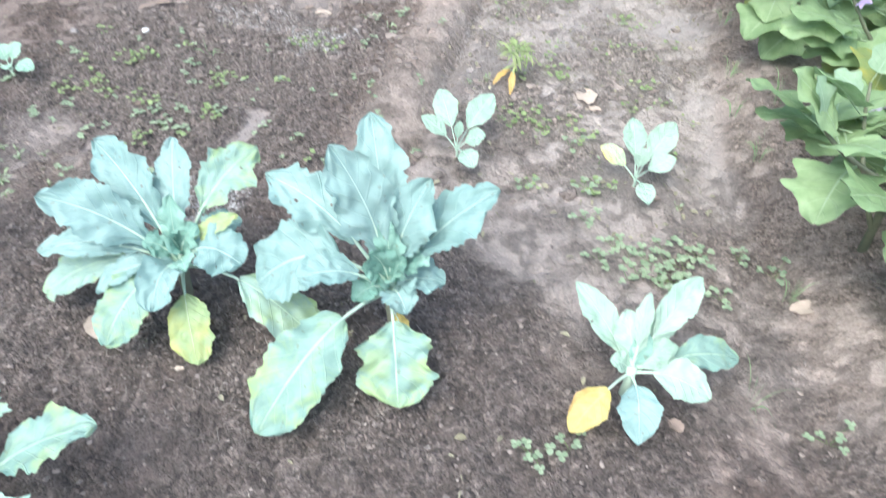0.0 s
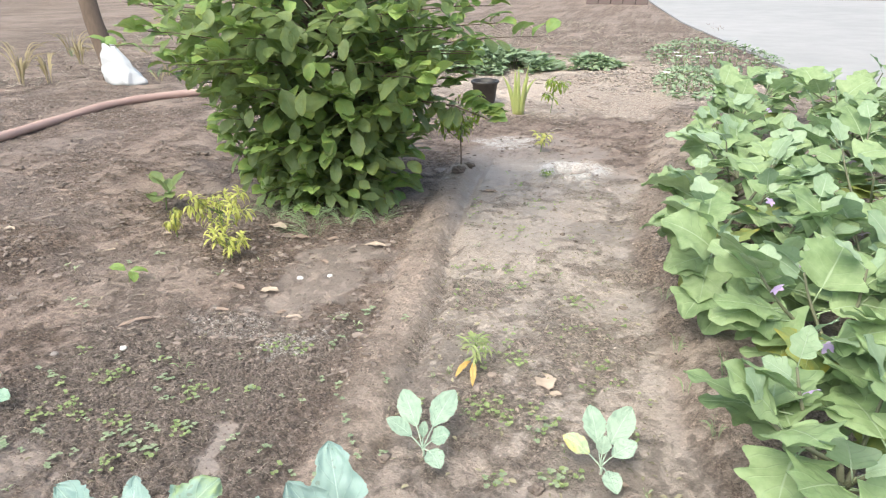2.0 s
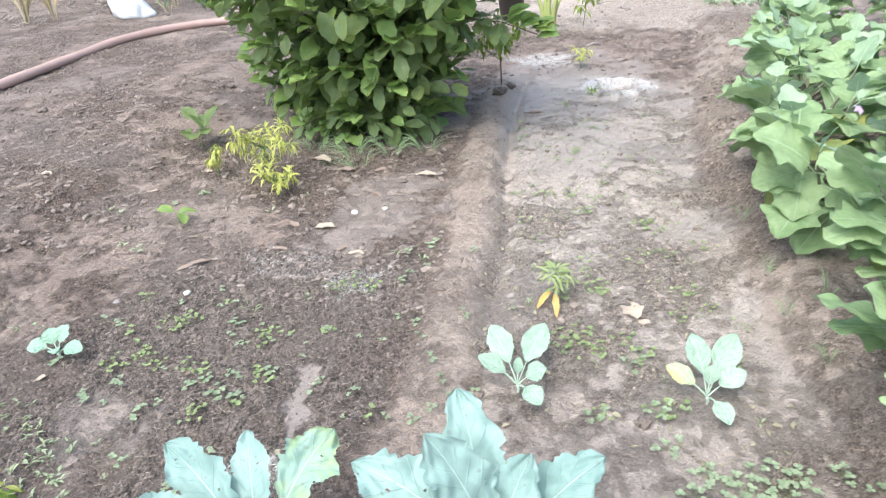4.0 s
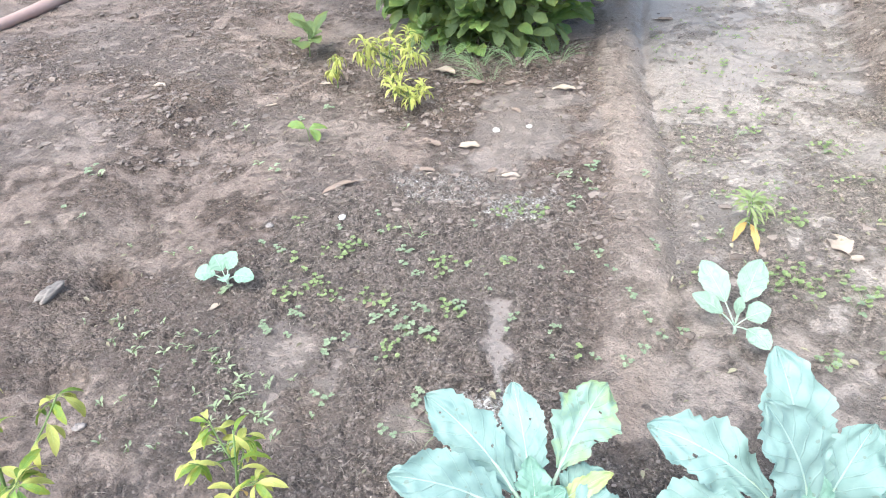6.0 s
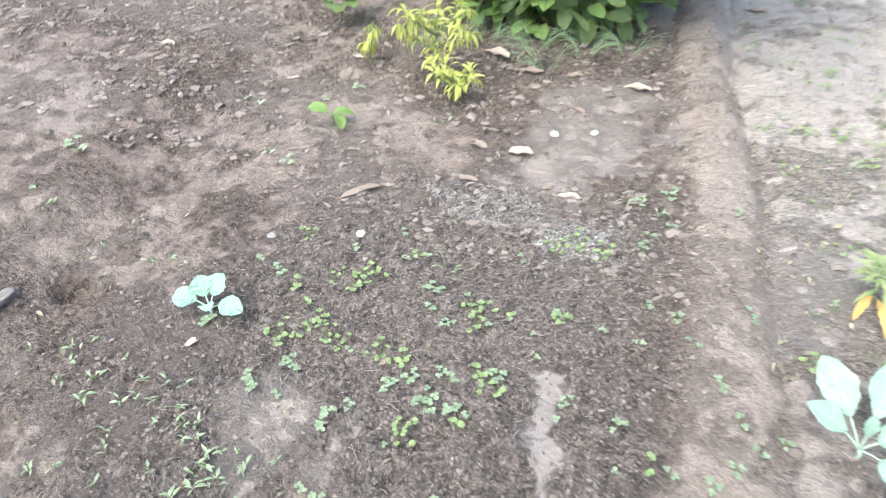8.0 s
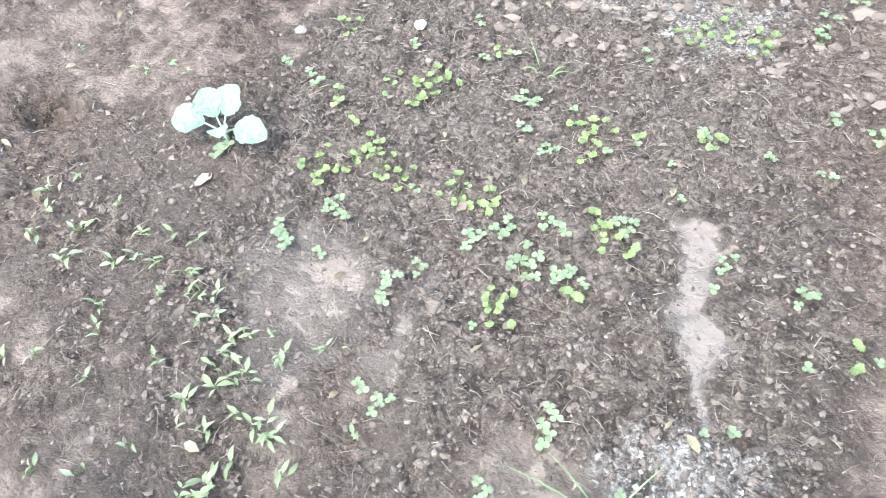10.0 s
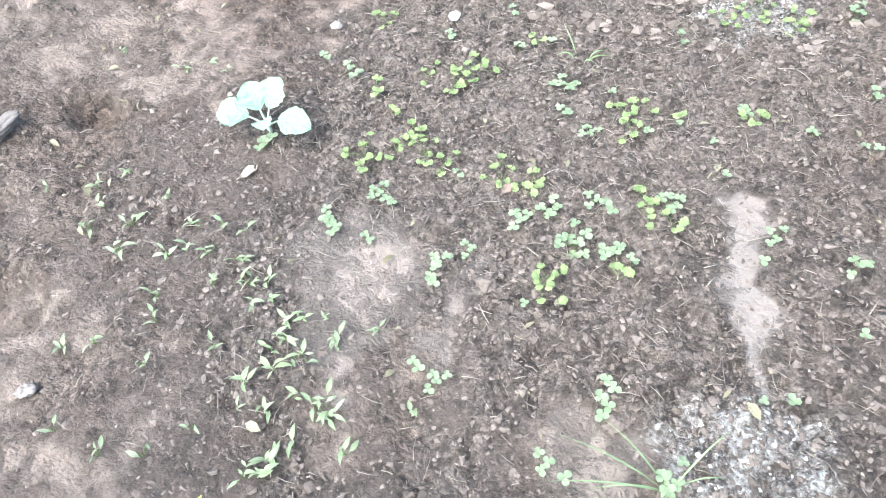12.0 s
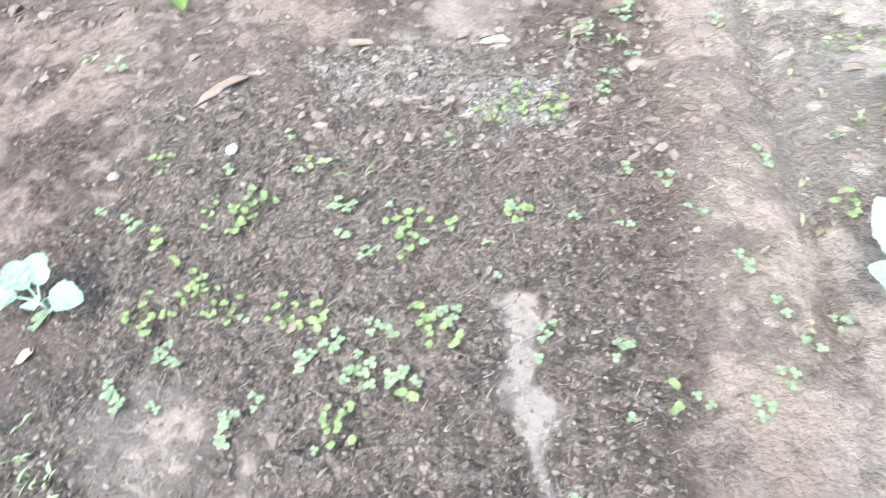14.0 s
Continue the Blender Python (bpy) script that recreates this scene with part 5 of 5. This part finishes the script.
# ---- pepper plants, yellow seedlings and other small plants ----
def sapling(name, x, y, top, n, leaf, leafsize, seed, label, category, group="", extra=None, branches=4, rod=0.004, droop=(-35, 25), bushy=1.0):
    rng = random.Random(seed)
    p = thing(name, x, y, label, category, group)
    t = Vector(top)
    sp = bez((0, 0, -0.02), t * 0.5 + Vector((0.012, 0, 0)), t)
    V, F = tube([sp(k / 5) for k in range(6)], [rod, rod * .95, rod * .9, rod * .8, rod * .65, rod * .4], 6)
    mk("stem", V, F, GREEN_STEM if rod < 0.005 else BARK, p)
    tips = [(sp, 0.0)]
    for i in range(branches):
        a = i * 6.28 / max(1, branches) + rng.uniform(-.5, .5)
        s0 = sp(rng.uniform(0.35, 0.8))
        e = s0 + Vector((math.cos(a), math.sin(a), 0.9)) * t.length * rng.uniform(0.2, 0.36) * bushy
        b = bez(s0, (s0 + e) / 2 + Vector((math.cos(a), math.sin(a), 0)) * 0.02, e)
        V, F = tube([b(k / 3) for k in range(4)], [rod * .6, rod * .55, rod * .45, rod * .3], 5)
        mk("branch", V, F, GREEN_STEM, p)
        tips.append((b, math.degrees(a) - 90))
    for i in range(n):
        b, yaw = tips[i % len(tips)]
        q = b(1.0 - 0.6 * rng.random() ** 1.6)
        me = leaf[rng.randrange(len(leaf))]
        share("leaf", me, p, aim(q, yaw + rng.uniform(-150, 150), rng.uniform(*droop), rng.uniform(-25, 25), leafsize * rng.uniform(0.65, 1.15)))
    for i, me in enumerate(extra or ()):
        b, yaw = tips[i % len(tips)]
        share("withered_leaf", me, p, aim(b(0.55), yaw + 60 * i, rng.uniform(-70, -30), 10, leafsize * 0.8), "orange withering leaf")
    return p


THIN_LEAF = leaf_mesh("thin_leaf", 0.075, 0.0055, "lance", 0.3, CORI_LEAF, cup=0.2, ns=8, nu=1, start=0.1)
ORANGE_LEAF = leaf_mesh("orange_leaf", 0.09, 0.017, "ellipse", 0.25, ORANGE, cup=0.2, ruffle=0.1, ns=8, nu=2, start=0.12)
YELLOW_PEPPER = leaf_mesh("yellow_pepper_leaf", 0.10, 0.0135, "ellipse", 0.4, YELLOW_GREEN, cup=0.2, ruffle=0.08, ns=8, nu=2, start=0.15)
sapling("pepper_plant", -0.945, -0.185, (0.015, 0.10, 0.325), 64, LEAFLET["pepper"] + [YELLOW_PEPPER] * 2, 0.66, 3, "young pepper plant with yellowing and orange leaves", "pepper plant", "pepper plants", (ORANGE_LEAF, ORANGE_LEAF), droop=(-65, 15))
sapling("pepper_plant", -1.38, -0.375, (0.03, 0.14, 0.64), 80, LEAFLET["pepper"] + [YELLOW_PEPPER] * 2, 0.75, 4, "taller pepper plant with pale yellow-green leaves", "pepper plant", "pepper plants", rod=0.0049, droop=(-70, 10))
marigold = sapling("marigold_seedling", 0.10, 1.45, (0.0, 0.0, 0.10), 60, [THIN_LEAF], 1.0, 5, "small bushy seedling with two orange withered leaves", "seedling", branches=5, rod=0.003)
for tip in ((0.055, 1.33, 0.02), (0.135, 1.29, 0.02)):
    own_leaf(marigold, (0.10, 1.44, 0.04), tip, 0.013, 0.04, ORANGE, "ellipse", 0.2, 0.04, 0.0, stalk=0.0015, name="withered_leaf")
sapling("yellow_shrub", -1.62, 2.26, (0.02, -0.02, 0.30), 230, LEAFLET["bright"], 1.05, 6, "bright yellow-green leafy seedling beside the bush", "seedling", "yellow seedlings", branches=11, droop=(-70, 45), bushy=1.6)
sapling("yellow_shrub", -1.46, 2.10, (0.0, 0.0, 0.12), 130, LEAFLET["bright"], 1.0, 7, "small pale yellow-green seedling with thin leaves", "seedling", "yellow seedlings", branches=9, droop=(-60, 45), bushy=2.4)
sapling("drooping_seedling", -1.95, 2.28, (0.0, 0.0, 0.18), 80, LEAFLET["bright"], 0.9, 8, "wilting green seedling with drooping narrow leaves", "seedling", branches=3, droop=(-75, -30))
sapling("guava_seedling", -2.36, 2.70, (0.02, 0.0, 0.18), 8, GUAVA_LEAVES[:2], 1.3, 9, "green seedling with a few large upright leaves", "seedling", branches=2, droop=(5, 55))
sapling("guava_seedling", -1.82, 1.72, (0.0, 0.0, 0.07), 3, GUAVA_LEAVES[3:], 0.6, 19, "tiny seedling with two round leaves", "seedling", branches=1, rod=0.002)
sapling("chili_sapling", -0.72, 4.0, (-0.03, 0.02, 0.50), 150, LEAFLET["pepper"], 0.85, 10, "slender chili sapling on a little mound of earth", "sapling", branches=9, droop=(-70, 0), rod=0.006)
sapling("chili_sapling", -0.47, 6.40, (0.03, 0.02, 0.36), 90, LEAFLET["pepper"], 0.85, 11, "sparse green sapling at the bed's end", "sapling", branches=5, droop=(-70, 0))
sapling("small_seedling", -0.28, 4.86, (0.0, 0.0, 0.16), 50, LEAFLET["bright"], 1.1, 12, "pale green seedling in a wet patch", "seedling", branches=4)
sapling("small_seedling", -0.10, 4.10, (0.0, 0.0, 0.06), 12, LEAFLET["pepper"], 0.5, 13, "low green seedling beside the watering basin", "seedling", branches=3)


# ---- dry leaves, pebbles, stones ----
def dry_leaf(x, y, length, width, yaw, material, seed, label, curl=0.3):
    rng = random.Random(seed)
    a = radians(yaw)
    d = Vector((math.cos(a), math.sin(a), 0))
    z = floor_z(x, y) + 0.006
    p = Vector((x, y, z))
    sp = bez(-d * length / 2 + Vector((0, 0, 0.004)), Vector((0, 0, length * 0.15 * rng.uniform(0.2, 1.2))), d * length / 2 + Vector((0, 0, 0.006)))
    V, F, U = blade(sp, width, "ellipse", (0, 0, 1), curl, 0.12, 2.0, 0.06, 3, 12, 3, 0.0, rng.random() * 6)
    low = min(v.z for v in V)
    top = [v - Vector((0, 0, low)) for v in V]
    bot = [v - Vector((0, 0, 0.0015)) for v in top]
    n = len(top)
    F2 = F + [tuple(i + n for i in reversed(f)) for f in F]
    tv, tf = tube([-d * length / 2 + Vector((0, 0, 0.004)), -d * length * 0.72 + Vector((0, 0, 0.003))], [0.0018, 0.0012], 5)
    leaf = mk("dry_leaf", top + bot, F2, material, at=p - Vector((0, 0, 0.004)), uv=U + U)
    mk("leaf_stalk", tv, tf, material, leaf)
    return tagged(leaf, label, "dry leaf", "fallen leaves on the soil")


for k, (x, y, L, w, yaw, pale) in enumerate((
        (-1.06, 1.82, 0.12, 0.034, 20, 1), (-1.22, 1.80, 0.11, 0.026, -20, 0), (-0.81, 1.62, 0.10, 0.022, 10, 1), (-2.82, 1.93, 0.10, 0.03, 5, 1),
        (0.39, 1.41, 0.13, 0.05, 115, 1), (0.44, 1.35, 0.06, 0.02, 20, 1), (-1.47, 1.35, 0.20, 0.022, 55, 0), (-1.25, 2.48, 0.14, 0.035, 10, 0),
        (-1.06, 2.53, 0.10, 0.03, 30, 0), (-0.78, 2.50, 0.14, 0.035, 5, 1), (-1.45, 2.58, 0.16, 0.045, -15, 1), (-2.03, 2.30, 0.06, 0.02, 10, 1),
        (-0.95, 2.20, 0.08, 0.02, -30, 0), (-0.41, 3.66, 0.13, 0.03, 5, 0), (-1.18, 1.58, 0.13, 0.02, 5, 0), (-1.52, 0.55, 0.05, 0.014, 70, 1),
        (-0.46, -0.16, 0.10, 0.035, 140, 1), (0.90, 0.13, 0.05, 0.02, -30, 0), (-0.20, -0.19, 0.03, 0.01, 20, 1), (-1.02, 0.69, 0.035, 0.012, 80, 0),
        (-0.90, 1.66, 0.06, 0.02, 60, 0), (-2.20, 2.02, 0.12, 0.012, 40, 1), (0.72, 0.94, 0.05, 0.015, 0, 0), (1.16, 0.60, 0.10, 0.03, 30, 1))):
    dry_leaf(x, y, L * 0.85, w * 0.8, yaw, PALELEAF if pale else DRYLEAF, k, "curled bleached dry leaf lying on the soil" if pale else "withered brown leaf lying on the soil")


def pebble(name, x, y, size, material, seed, label, category, squash=(1, 1, 0.6), yaw=0, rough=0.28):
    bm = bmesh.new()
    bmesh.ops.create_icosphere(bm, subdivisions=4, radius=1)
    for v in bm.verts:
        k = 1 + 0.35 * rough * noise.noise(v.co * 8 + Vector((0, 0, seed * 2.7))) + rough * noise.noise(v.co * 1.3 + Vector((seed * 7.1, 0, 0))) + 0.5 * rough * noise.noise(v.co * 3.6 + Vector((0, seed * 3.3, 0)))
        v.co = Vector((v.co.x * squash[0], v.co.y * squash[1], v.co.z * squash[2])) * k * size
    me = bpy.data.meshes.new(name)
    bm.to_mesh(me)
    bm.free()
    me.polygons.foreach_set("use_smooth", [True] * len(me.polygons))
    me.materials.append(material)
    ob = new(name, me)
    ob.matrix_basis = pose(x, y, floor_z(x, y) + size * squash[2] * 0.45, 0, 0, yaw)
    return tagged(ob, label, category)


pebble("pebble", -0.985, 2.0, 0.016, WHITE, 1, "small white pebble on smooth mud", "pebble")
pebble("pebble", -0.845, 2.06, 0.014, WHITE, 2, "small white pebble on smooth mud", "pebble")
pebble("stone", -2.09, 0.42, 0.040, DARK_STONE, 3, "oblong dark brown-grey stone half sunk in soil", "stone", (0.5, 1.4, 0.45), -8, 0.45)
pebble("stone", -1.585, 0.005, 0.015, STONE, 4, "small grey stone on the soil", "stone", (1, 0.8, 0.55), 30, 0.75)
pebble("pebble", -1.34, 1.13, 0.014, WHITE, 5, "whitish pebble on compost", "pebble")
pebble("pebble", -1.60, 1.02, 0.016, STONE, 6, "pale flat stone chip on compost", "stone")
for k, (x, y, s) in enumerate(((-0.97, 0.48, 0.015), (-0.70, 0.33, 0.014), (0.47, 0.84, 0.024), (-0.70, 3.88, 0.045), (-0.66, 4.02, 0.035), (-2.7, 3.2, 0.022), (-2.2, 3.5, 0.022), (-3.2, 2.7, 0.025), (-3.9, 3.0, 0.03), (-2.9, 3.9, 0.025), (-0.05, 0.86, 0.02))):
    pebble("earth_clod", x, y, s, CLOD, 20 + k, "dark lump of earth on the soil", "clod", (1, 0.9, 0.6), k * 40, 0.7)


# ---- the far end ----
def far_tree(x, y):
    p = thing("tree", x, y, "brown tree trunk rising at a slight lean", "tree")
    rng = random.Random(3)
    path = [(0.05, 0, -0.1), (0.03, 0, 0.15), (-0.12, 0, 0.7), (-0.25, 0.03, 1.4), (-0.3, 0.1, 2.2), (-0.35, 0.1, 3.0)]
    V, F = tube(path, [0.16, 0.125, 0.11, 0.10, 0.09, 0.06], 14)
    V = [v + Vector((noise.noise(v * 9), noise.noise(v * 9 + Vector((5, 0, 0))), 0)) * 0.018 for v in V]
    mk("trunk", V, F, BARK, p)
    spots = []
    for i in range(9):
        a = i * 2.4
        s0 = Vector((-0.29, 0.09, 1.9 + 0.12 * i))
        e = s0 + Vector((math.cos(a) * 0.9, math.sin(a) * 0.9, rng.uniform(0.4, 0.9)))
        b = bez(s0, (s0 + e) / 2 + Vector((0, 0, 0.15)), e)
        V, F = tube([b(k / 4) for k in range(5)], [0.04, 0.034, 0.026, 0.018, 0.008], 6)
        mk("limb", V, F, BARK, p)
        spots += [b(0.4 + 0.6 * rng.random()) + Vector((rng.gauss(0, .16), rng.gauss(0, .16), rng.gauss(0, .14))) for _ in range(60)]
    me = GUAVA_LEAVES[0]
    C = np.array([v.co[:] for v in me.vertices])
    Fc = [tuple(f.vertices) for f in me.polygons]
    V, F = [], []
    for q in spots:
        o = len(V)
        m = aim(q, rng.uniform(0, 360), rng.uniform(-60, 30), rng.uniform(-30, 30), 1.1)
        V += [m @ Vector(c) for c in C]
        F += [tuple(i + o for i in f) for f in Fc]
    tagged(mk("crown", V, F, GUAVA, p, "loose crown of green leaves", uv=[(0.5, 0.3)] * len(V)), kind="stuff")


far_tree(-6.30, 6.68)


def sack(x, y):
    """A crumpled white sack standing against the trunk: wide foot, gathered top."""
    V = []
    rows, n = 16, 36
    for i in range(rows + 1):
        k = i / rows
        w = float(np.interp(k, (0, .08, .3, .6, .85, 1), (.24, .27, .23, .15, .075, .04)))
        for j in range(n):
            a = j * 6.283 / n
            v = Vector((math.cos(a) * w, math.sin(a) * w * 0.55, k * 0.56))
            v.x -= 0.20 * k ** 1.2
            f = 1 + 0.30 * noise.noise(Vector((math.cos(a) * 2.2, math.sin(a) * 2.2, k * 4))) + 0.14 * noise.noise(Vector((math.cos(a) * 5, math.sin(a) * 5, k * 9)))
            f += 0.05 * math.sin(a * 7 + k * 2) * (1 - 0.3 * k)
            V.append(Vector((v.x * f, v.y * f, v.z + 0.02 * noise.noise(v * 6))))
    F = [(i * n + j, i * n + (j + 1) % n, (i + 1) * n + (j + 1) % n, (i + 1) * n + j) for i in range(rows) for j in range(n)]
    F += [tuple(range(n - 1, -1, -1)), tuple(range(rows * n, rows * n + n))]
    ob = mk("sack", V, F, SACK, at=(x, y, floor_z(x, y) - 0.01))
    return tagged(ob, "crumpled white plastic sack leaning on the tree trunk", "sack")


sack(-5.86, 6.42)


def pipe():
    pts = [(-4.65, 2.0), (-4.68, 2.9), (-4.77, 3.62), (-4.86, 4.3), (-4.84, 5.0), (-4.66, 5.6), (-4.32, 6.0), (-3.8, 6.25), (-3.2, 6.4)]
    P = [Vector((x, y, floor_z(x, y) + 0.035)) for x, y in pts]
    path = []
    for i in range(len(P) - 1):
        a, b, c, d = P[max(i - 1, 0)], P[i], P[i + 1], P[min(i + 2, len(P) - 1)]
        for k in range(8):
            t = k / 8
            path.append(0.5 * ((2 * b) + (c - a) * t + (2 * a - 5 * b + 4 * c - d) * t * t + (3 * b - a - 3 * c + d) * t ** 3))
    V, F = tube(path + [P[-1]], [0.041 * (1 + 0.06 * math.sin(i * 0.9)) for i in range(len(path) + 1)], 12)
    tagged(mk("water_pipe", V, F, PIPE), "long reddish-brown water pipe lying curved on the ground", "pipe")


pipe()


def plant_pot(x, y):
    prof = [(0.10, 0.0), (0.115, 0.02), (0.14, 0.22), (0.155, 0.225), (0.155, 0.25), (0.138, 0.25), (0.13, 0.2), (0.12, 0.17), (0.0, 0.165)]
    n = 28
    V = [Vector((math.cos(j * 6.283 / n) * r, math.sin(j * 6.283 / n) * r, z)) for r, z in prof for j in range(n)]
    F = [(i * n + j, i * n + (j + 1) % n, (i + 1) * n + (j + 1) % n, (i + 1) * n + j) for i in range(len(prof) - 1) for j in range(n)]
    F.append(tuple(range(n - 1, -1, -1)))
    tagged(mk("plant_pot", V, F, POT, at=(x, y, floor_z(x, y) - 0.004)), "round black plastic plant pot, empty", "plant pot")


plant_pot(-1.27, 6.75)


def aloe(x, y):
    rng = random.Random(8)
    p = thing("aloe_plant", x, y, "spiky yellow-green aloe with upright fleshy blades", "aloe")
    for i in range(9):
        a = i * 2.4
        out = rng.uniform(.05, .24)
        sp = bez((math.cos(a) * .03, math.sin(a) * .03, -0.01), (math.cos(a) * 0.06, math.sin(a) * 0.06, 0.25), (math.cos(a) * out, math.sin(a) * out, rng.uniform(0.30, 0.50)))
        V, F = tube([sp(k / 8) for k in range(9)], [0.026, 0.027, 0.026, 0.024, 0.021, 0.017, 0.012, 0.007, 0.002], 7)
        mk("blade", V, F, ALOE, p)


aloe(-0.78, 6.25)


def creeper(name, area, n, height, material, seed, label, size=0.07):
    """A low tangle of trailing stems and small leaves over an oval."""
    rng = random.Random(seed)
    cx, cy, rx, ry, tilt = area
    parts, stems = [], []
    for i in range(n):
        a, r = rng.random() * 6.283, math.sqrt(rng.random())
        lx, ly = math.cos(a) * r * rx, math.sin(a) * r * ry
        x, y = cx + lx * math.cos(tilt) - ly * math.sin(tilt), cy + lx * math.sin(tilt) + ly * math.cos(tilt)
        if noise.noise(Vector((x * 1.6, y * 1.6, seed))) < -0.22:
            continue
        z = floor_z(x, y) + height * (1 - r * r) * (0.4 + 0.6 * rng.random()) + 0.02
        yaw = rng.random() * 6.283
        d = Vector((math.cos(yaw), math.sin(yaw), rng.uniform(-.3, .5))) * size * rng.uniform(0.6, 1.3)
        q = Vector((x, y, z))
        parts.append(blade(bez(q, q + d * 0.5 + Vector((0, 0, 0.015)), q + d), size * 0.42, "ovate", (rng.uniform(-.5, .5), rng.uniform(-.5, .5), 1), 0.2, 0.1, 2, 0.1, 2, 4, 1))
        if i % 6 == 0:
            stems.append(tube([(x, y, floor_z(x, y) - 0.01), q, q + d * 2], 0.004, 4))
    V, F, U = join(parts)
    ob = mk(name, V, F, material, uv=U)
    V, F, _ = join(stems)
    mk("stem", V, F, GREEN_STEM, ob)
    return tagged(ob, label, "creeper", kind="stuff")


creeper("trailing_vine", (-2.15, 9.35, 1.35, 0.75, 0.2), 2600, 0.30, VINE, 1, "tangled heap of dark green trailing vine on sand", 0.10)
creeper("trailing_vine", (-0.75, 9.75, 0.75, 0.40, 0.1), 900, 0.22, VINE, 2, "low dark green vine trailing over sand", 0.09)
creeper("roadside_weeds", (1.25, 11.0, 1.0, 2.2, 0.15), 800, 0.25, VINE, 3, "sparse grey-green weeds beside the paved yard", 0.06)
creeper("roadside_weeds", (0.95, 8.6, 0.5, 1.4, 0.0), 500, 0.15, VINE, 4, "thin weeds at the end of the bank", 0.06)


def white_flower(x, y, h):
    p = thing("white_flower", x, y, "small white flower on a thin stalk among weeds", "flower", "white flowers in the weeds")
    V, F = tube([(0, 0, -0.01), (0.01, 0, h * 0.6), (0, 0, h)], 0.004, 5)
    mk("stalk", V, F, GREEN_STEM, p)
    for k in range(6):
        a = k * 1.047
        V, F, U = blade(bez((0, 0, h), (math.cos(a) * .03, math.sin(a) * .03, h + 0.02), (math.cos(a) * .06, math.sin(a) * .06, h)), 0.022, "ovate", (0, 0, 1), 0.1, ns=4, nu=1)
        mk("petal", V, F, WHITE, p, uv=U)


for x, y in ((0.70, 10.2), (0.74, 9.8), (1.18, 10.3), (1.0, 9.8), (0.62, 8.2)):
    white_flower(x, y, 0.2)

# paved yard and the low step behind it
yard_edge = [(2.55, 8.6), (1.95, 11.4), (0.72, 17.4), (-0.05, 22.8), (-0.6, 27.0), (40, 27.0), (40, 8.6)]
V = [(x, y, z) for z in (-0.05, 0.035) for x, y in yard_edge]
n = len(yard_edge)
F = [tuple(range(n - 1, -1, -1)), tuple(range(n, 2 * n))] + [(i, (i + 1) % n, n + (i + 1) % n, n + i) for i in range(n)]
tagged(mk("pavement", V, F, CONCRETE, smooth=False), "pale grey concrete yard beyond the garden", "pavement", kind="structure")


def block_step(x, y, w):
    p = thing("low_wall", x, y, "low dark masonry wall at the yard's edge", "wall")
    for row in range(3):
        for i in range(int(w / 0.4)):
            o = 0.2 if row % 2 else 0.0
            a, b, c = 0.19, 0.12, 0.095
            bm = bmesh.new()
            bmesh.ops.create_cube(bm, size=1)
            for v in bm.verts:
                v.co = Vector((v.co.x * a * 2, v.co.y * b * 2, v.co.z * c * 2))
            bmesh.ops.bevel(bm, geom=bm.edges[:], offset=0.008, segments=1, affect="EDGES")
            me = bpy.data.meshes.new("block")
            bm.to_mesh(me)
            bm.free()
            me.materials.append(BRICK)
            share("block", me, p, Matrix.Translation((i * 0.4 + o, 0, 0.09 + row * 0.2)))


block_step(-2.2, 24.2, 2.4)
